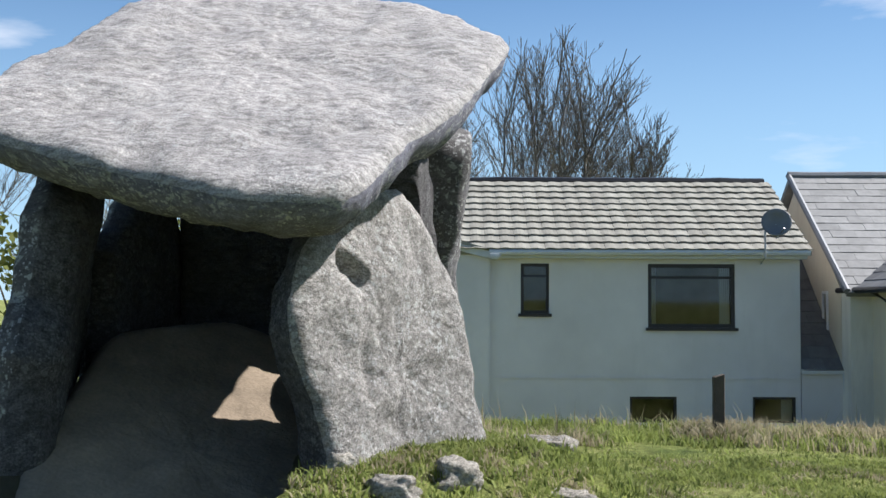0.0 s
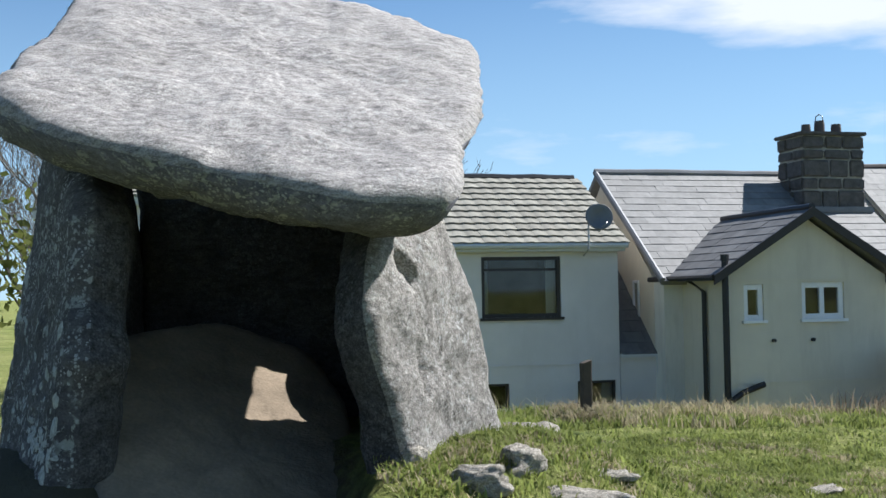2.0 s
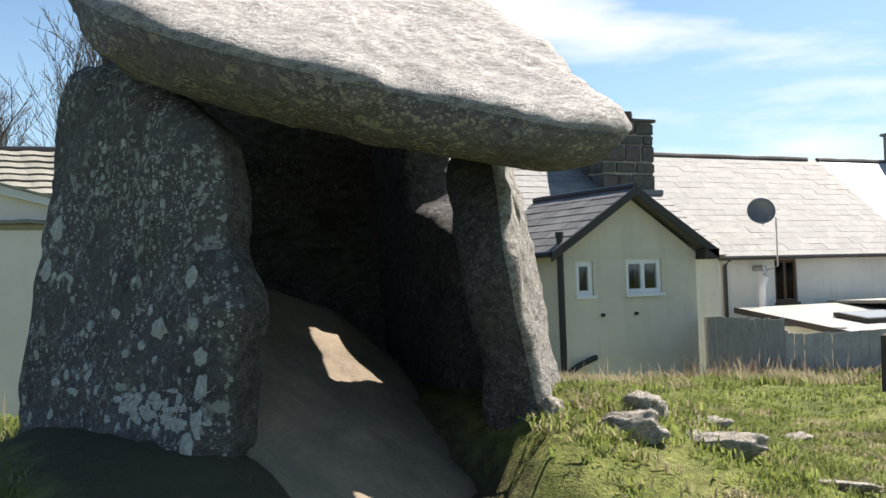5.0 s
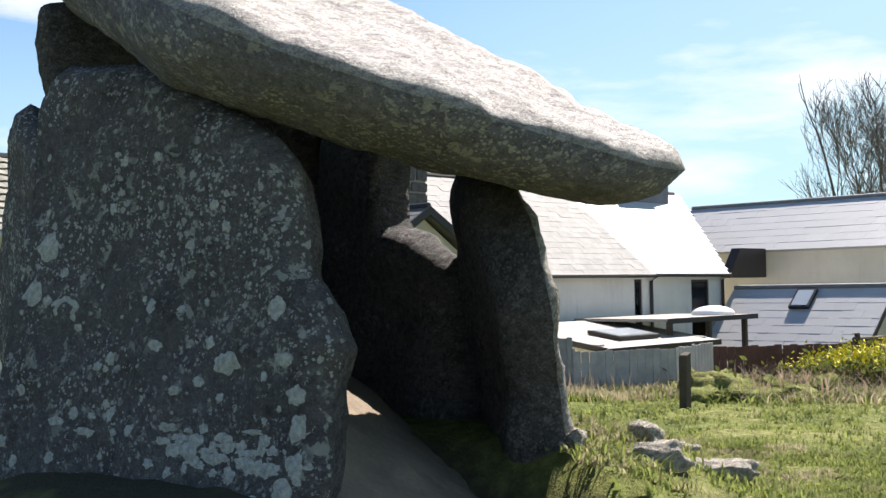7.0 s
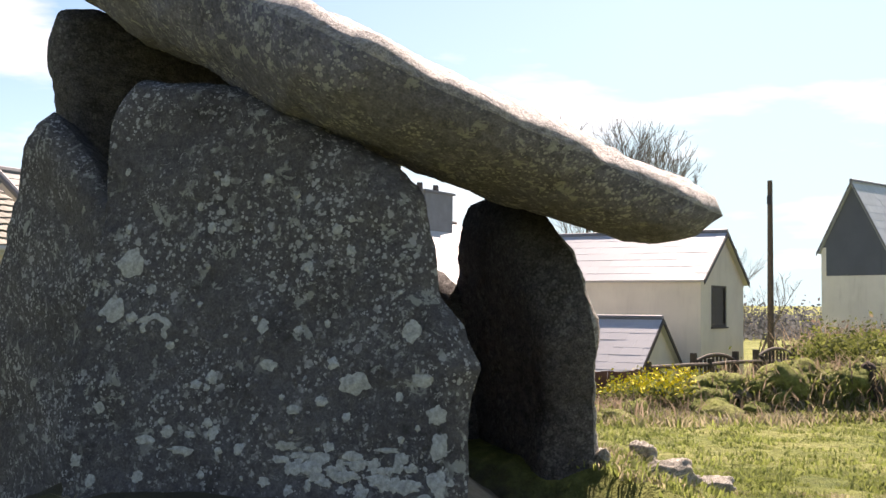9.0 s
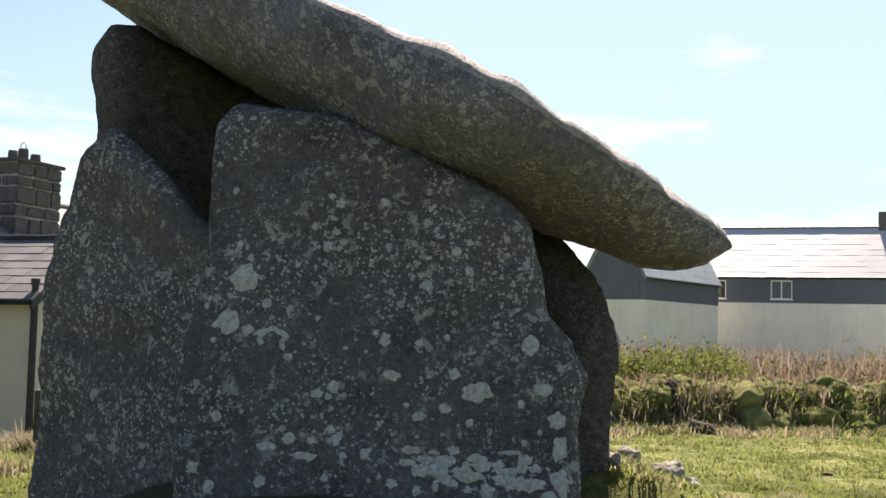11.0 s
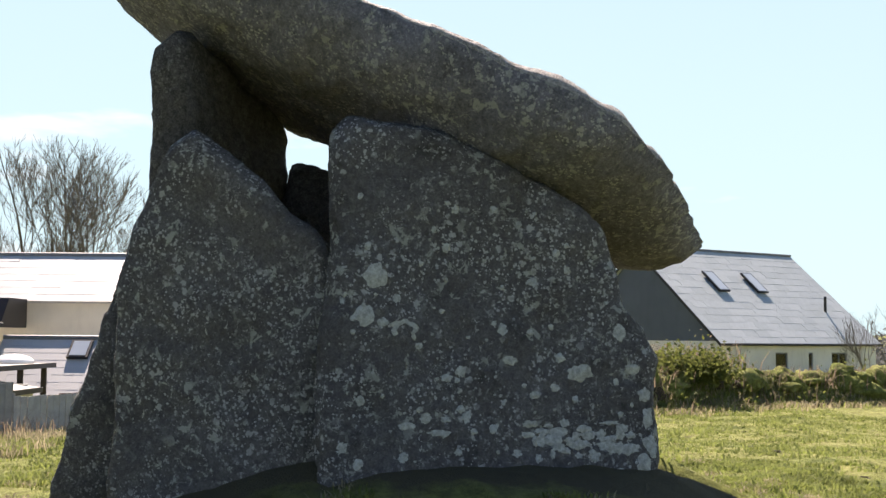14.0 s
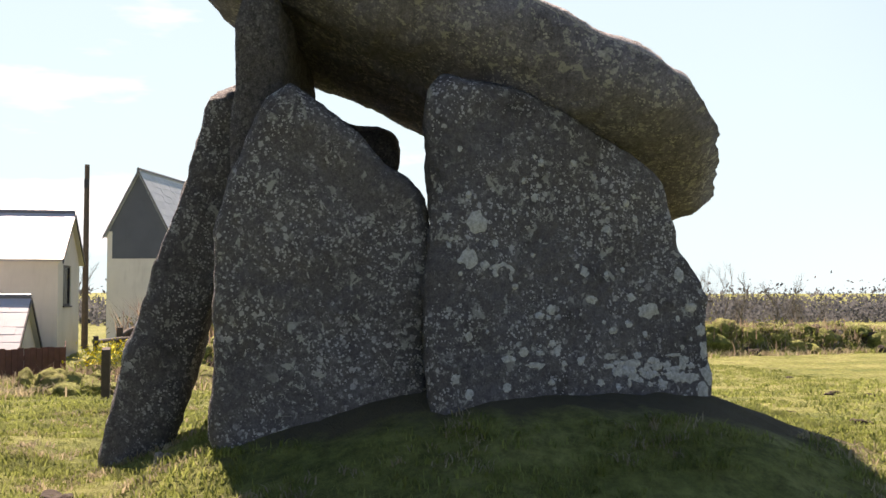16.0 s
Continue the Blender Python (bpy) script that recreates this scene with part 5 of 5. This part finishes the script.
sods("bank_sods", bank_spots(230, 0.5, 41, 0.1, 1.0), M_TURF, "lumpy overhanging sods of green and tan turf on the hedge bank", 0.36, 3)
sods("bank_earth", bank_spots(60, 0.6, 42, 0.15, 1.0), M_BANK_EARTH, "dark bare earth showing in the hedge bank", 0.26, 4)
sods("bank_stones", bank_spots(46, 0.8, 43, 0.15, 1.0), M_ROCK, "weathered stones tumbled out of the hedge bank", 0.16, 5)
blades("bank_grass", bank_spots(3600, 0.75, 11), M_BLADE, "rough green grass hanging over the hedge bank", 0.17, 0.12, 8, 2.2, width=0.014)
blades("bank_dry_grass", bank_spots(4200, 0.9, 12), M_DRY, "dead straw grass on the hedge bank", 0.17, 0.12, 8, 2.2, width=0.013)


def leaf_mass(name, spots, material, label, size, spread, per, up=0.25, category="bramble"):
    """Many small leaves round the given spots, as one mesh."""
    rng = np.random.default_rng(len(spots) + per)
    p = np.repeat(np.array(spots, dtype=float), per, axis=0)
    n = len(p)
    off = rng.normal(0, 1, (n, 3)) * np.array([spread, spread, up])
    off[:, 2] = np.abs(off[:, 2])
    p += off
    u = rng.normal(0, 1, (n, 3))
    u /= np.linalg.norm(u, axis=1)[:, None]
    v = np.cross(u, rng.normal(0, 1, (n, 3)))
    v /= np.linalg.norm(v, axis=1)[:, None]
    sz = size * rng.uniform(0.5, 1.4, n)[:, None]
    verts = np.stack([p - u * sz, p + v * sz * 0.5, p + u * sz, p - v * sz * 0.5], 1).reshape(-1, 3)
    faces = (np.arange(n)[:, None] * 4 + np.arange(4)).tolist()
    ob = part(name, mesh_of(name, verts.tolist(), faces), material)
    return tagged(ob, label, category, kind="stuff")


leaf_mass("bank_brambles", bank_spots(70, 0.8, 13), M_LEAF, "dark green bramble and ivy leaves on the hedge bank", 0.055, 0.22, 26)
M_BROWN_STEM = leafy("bramble_stem", (0.15, 0.11, 0.08), (0.30, 0.235, 0.17))
blades("bank_stems", bank_spots(700, 0.6, 14), M_BROWN_STEM, "bare brown bramble stems on the hedge bank", 0.4, 0.25, 5, 1.4, "bramble", 0.012)
blades("yard_stems", [(x, y, ground_z(x, y)) for x, y in ((7 + 0.03 * i, 14.2 + 0.6 * math.sin(i * 1.7)) for i in range(90))], M_BROWN_STEM, "bare brown stems beside the yard fence", 0.34, 0.15, 4, 0.7, "bramble", 0.008)
shrub = [(21.9 + 0.6 * math.sin(i), 0.4 + 0.7 * math.cos(i * 1.3), 0.15 + 0.3 * abs(math.sin(i * 0.7))) for i in range(60)]
leaf_mass("bank_shrub", shrub, M_LEAF, "rounded dark evergreen shrub on the hedge bank", 0.07, 0.3, 90, 0.3, "shrub")
shrub2 = [(19.5 + 2.2 * math.sin(i * 1.1), 8.2 + 1.0 * math.cos(i * 1.7), 0.1 + 0.5 * abs(math.sin(i * 0.9))) for i in range(70)]
leaf_mass("evergreen_shrub", shrub2, M_LEAF, "dark evergreen shrubs on the field edge", 0.05, 0.3, 170, 0.25, "shrub")
gorse = [(14.2 + 1.5 * math.sin(i * 2.3), 11.3 + 0.5 * math.cos(i * 1.9), -0.25 + 0.25 * abs(math.sin(i))) for i in range(40)]
leaf_mass("gorse_bush", gorse, M_LEAF, "low green gorse bush at the field edge", 0.05, 0.22, 60, 0.12, "gorse")
leaf_mass("gorse_flowers", [(x, y, z + 0.12) for x, y, z in gorse], M_GORSE, "bright yellow gorse flowers", 0.036, 0.24, 50, 0.10, "gorse")
leaf_mass("evergreen_hedge", [(-14 + 0.5 * i, 27 + math.sin(i), 0.4 + 2.2 * abs(math.sin(i * 0.8))) for i in range(26)], M_LEAF, "dark evergreen hedge beside the houses", 0.12, 0.6, 120, 0.6, "hedge")

# ---- lichen on the broad slab ----
from mathutils.bvhtree import BVHTree

M_LICHEN = plain("pale_lichen", (0.345, 0.35, 0.325), 0.95, 0.4, 45, 0.5, grain=120, dist=0.004)
face_tree = BVHTree.FromPolygons([v.co[:] for v in slab_a.data.vertices], [p.vertices[:] for p in slab_a.data.polygons])


def lichen(y, z, ry, rz, seed, ring=0.0, gap=None):
    """A thin crust of lichen lying on the broad slab's outer face; ring leaves its middle bare."""
    out = Vector(A_N).normalized()
    n = 22
    bm = bmesh.new()
    rows = []
    for k in ((ring, (ring + 1) / 2, 1.0) if ring else (0.02, 0.55, 1.0)):
        row = []
        for i in range(n):
            a = i * math.tau / n
            w = k * (1 + 0.45 * noise.noise((math.cos(a) * 1.6 + seed * 3.7, math.sin(a) * 1.6, seed)) + 0.3 * noise.noise((math.cos(a) * 5, math.sin(a) * 5 + seed, 2)))
            p = Vector(plane_y(A_C, A_N)(y + math.cos(a) * ry * w, z + math.sin(a) * rz * w))
            hit = face_tree.ray_cast(p + out * 0.4, -out)
            if hit[0] is None:
                bm.free()
                return
            row.append(bm.verts.new(hit[0] + out * (0.001 if k == 1.0 else 0.005)))
        rows.append(row)
    for a, b in zip(rows, rows[1:]):
        for i in range(n):
            if gap and gap[0] < i / n < gap[1]:
                continue
            bm.faces.new((a[i], a[(i + 1) % n], b[(i + 1) % n], b[i]))
    if not ring:
        bm.faces.new(rows[0])
    part("lichen", bm, M_LICHEN, slab_a, "pale grey crust of lichen", True)


for k, (y, z, ry, rz) in enumerate(((7.60, 1.67, 0.062, 0.062), (7.66, 1.44, 0.05, 0.055), (7.86, 0.95, 0.045, 0.05), (6.46, 1.14, 0.075, 0.045), (6.22, 1.37, 0.04, 0.045), (6.15, 1.16, 0.045, 0.03),
                                    (6.08, 1.02, 0.04, 0.04), (6.06, 0.89, 0.04, 0.05), (6.05, 0.74, 0.05, 0.06), (6.10, 0.63, 0.05, 0.05), 
                                    (6.72, 1.02, 0.035, 0.02), (7.10, 0.90, 0.025, 0.03), (7.42, 0.86, 0.05, 0.02), (7.32, 0.90, 0.03, 0.025), (6.86, 1.21, 0.04, 0.025), (6.90, 1.38, 0.025, 0.03), (7.24, 0.82, 0.06, 0.018), (6.60, 1.06, 0.03, 0.02))):
    lichen(y, z, ry, rz, k + 1)
lichen(7.44, 1.37, 0.07, 0.06, 31, 0.6, (0.6, 0.9))
rng = random.Random(8)
for k in range(46):
    y = rng.uniform(6.16, 6.78)
    lichen(y, 0.74 + 0.10 * (y - 6.2) + rng.gauss(0, 0.055), rng.uniform(0.015, 0.055), rng.uniform(0.012, 0.03), 200 + k)
for k in range(90):
    r = 0.008 + 0.022 * rng.random() ** 2
    lichen(rng.uniform(6.1, 7.8), 0.62 + 1.5 * rng.random() ** 1.5, r, r * rng.uniform(0.7, 1.3), 40 + k)

# ---- far fields and woods ----
far_wood = []
rng = random.Random(9)
for k in range(420):
    y = rng.uniform(-150, 60)
    x = 105 + 0.12 * abs(y) + rng.uniform(-12, 25)
    r = math.hypot(x, y)
    far_wood.append((x, y, ground_z(x, y) + 0.01 * (r - 80)))
M_FAR = leafy("far_hedge_twigs", (0.075, 0.08, 0.085), (0.14, 0.145, 0.15))
leaf_mass("far_hedges", far_wood, M_FAR, "distant grey-brown hedges and trees on the skyline", 0.24, 2.6, 210, 1.3, "hedge")

hedge_line = [(29 + 2.5 * math.sin(k * 0.9) + 0.8 * (k % 3), 12.5 - 0.1 * k, 0) for k in range(150)]
hedge_line = [(x, y, ground_z(x, y)) for x, y, _ in hedge_line]
blades("garden_hedge", hedge_line, M_BROWN_STEM, "brown leafless garden hedge beyond the bank", 1.55, 0.5, 34, 0.9, "hedge", 0.02)
leaf_mass("hedge_leaves", [(x, y, z + 0.35) for x, y, z in hedge_line[::2]], M_LEAF, "sparse green leaves in the garden hedge", 0.07, 0.5, 90, 0.5, "hedge")
leaf_mass("hedge_dead_leaves", [(x, y, z + 0.3) for x, y, z in hedge_line[1::2]], M_BROWN_STEM, "dead brown leaves in the garden hedge", 0.07, 0.5, 90, 0.5, "hedge")

# molehills and clods in the field
M_EARTH = plain("dark_earth", (0.045, 0.033, 0.022), 0.95, 0.3, 12, 0.6, grain=50, dist=0.02)
rng = random.Random(12)
for k in range(26):
    x, y = (rng.uniform(0.5, 14), rng.uniform(-2.5, 5.2)) if k < 18 else (rng.uniform(-4.6, -2.0), rng.uniform(9.6, 11.2))
    w = rng.uniform(0.06, 0.16)
    ob = rock(x, y, ground_z(x, y) - 0.01, w, w * rng.uniform(0.6, 1), w * 0.45, rng.uniform(0, 180), 50 + k, "small dark molehill of crumbled earth in grass", M_EARTH)
    tagged(ob, category="molehill", group="molehills")
    ob.name = "molehill"
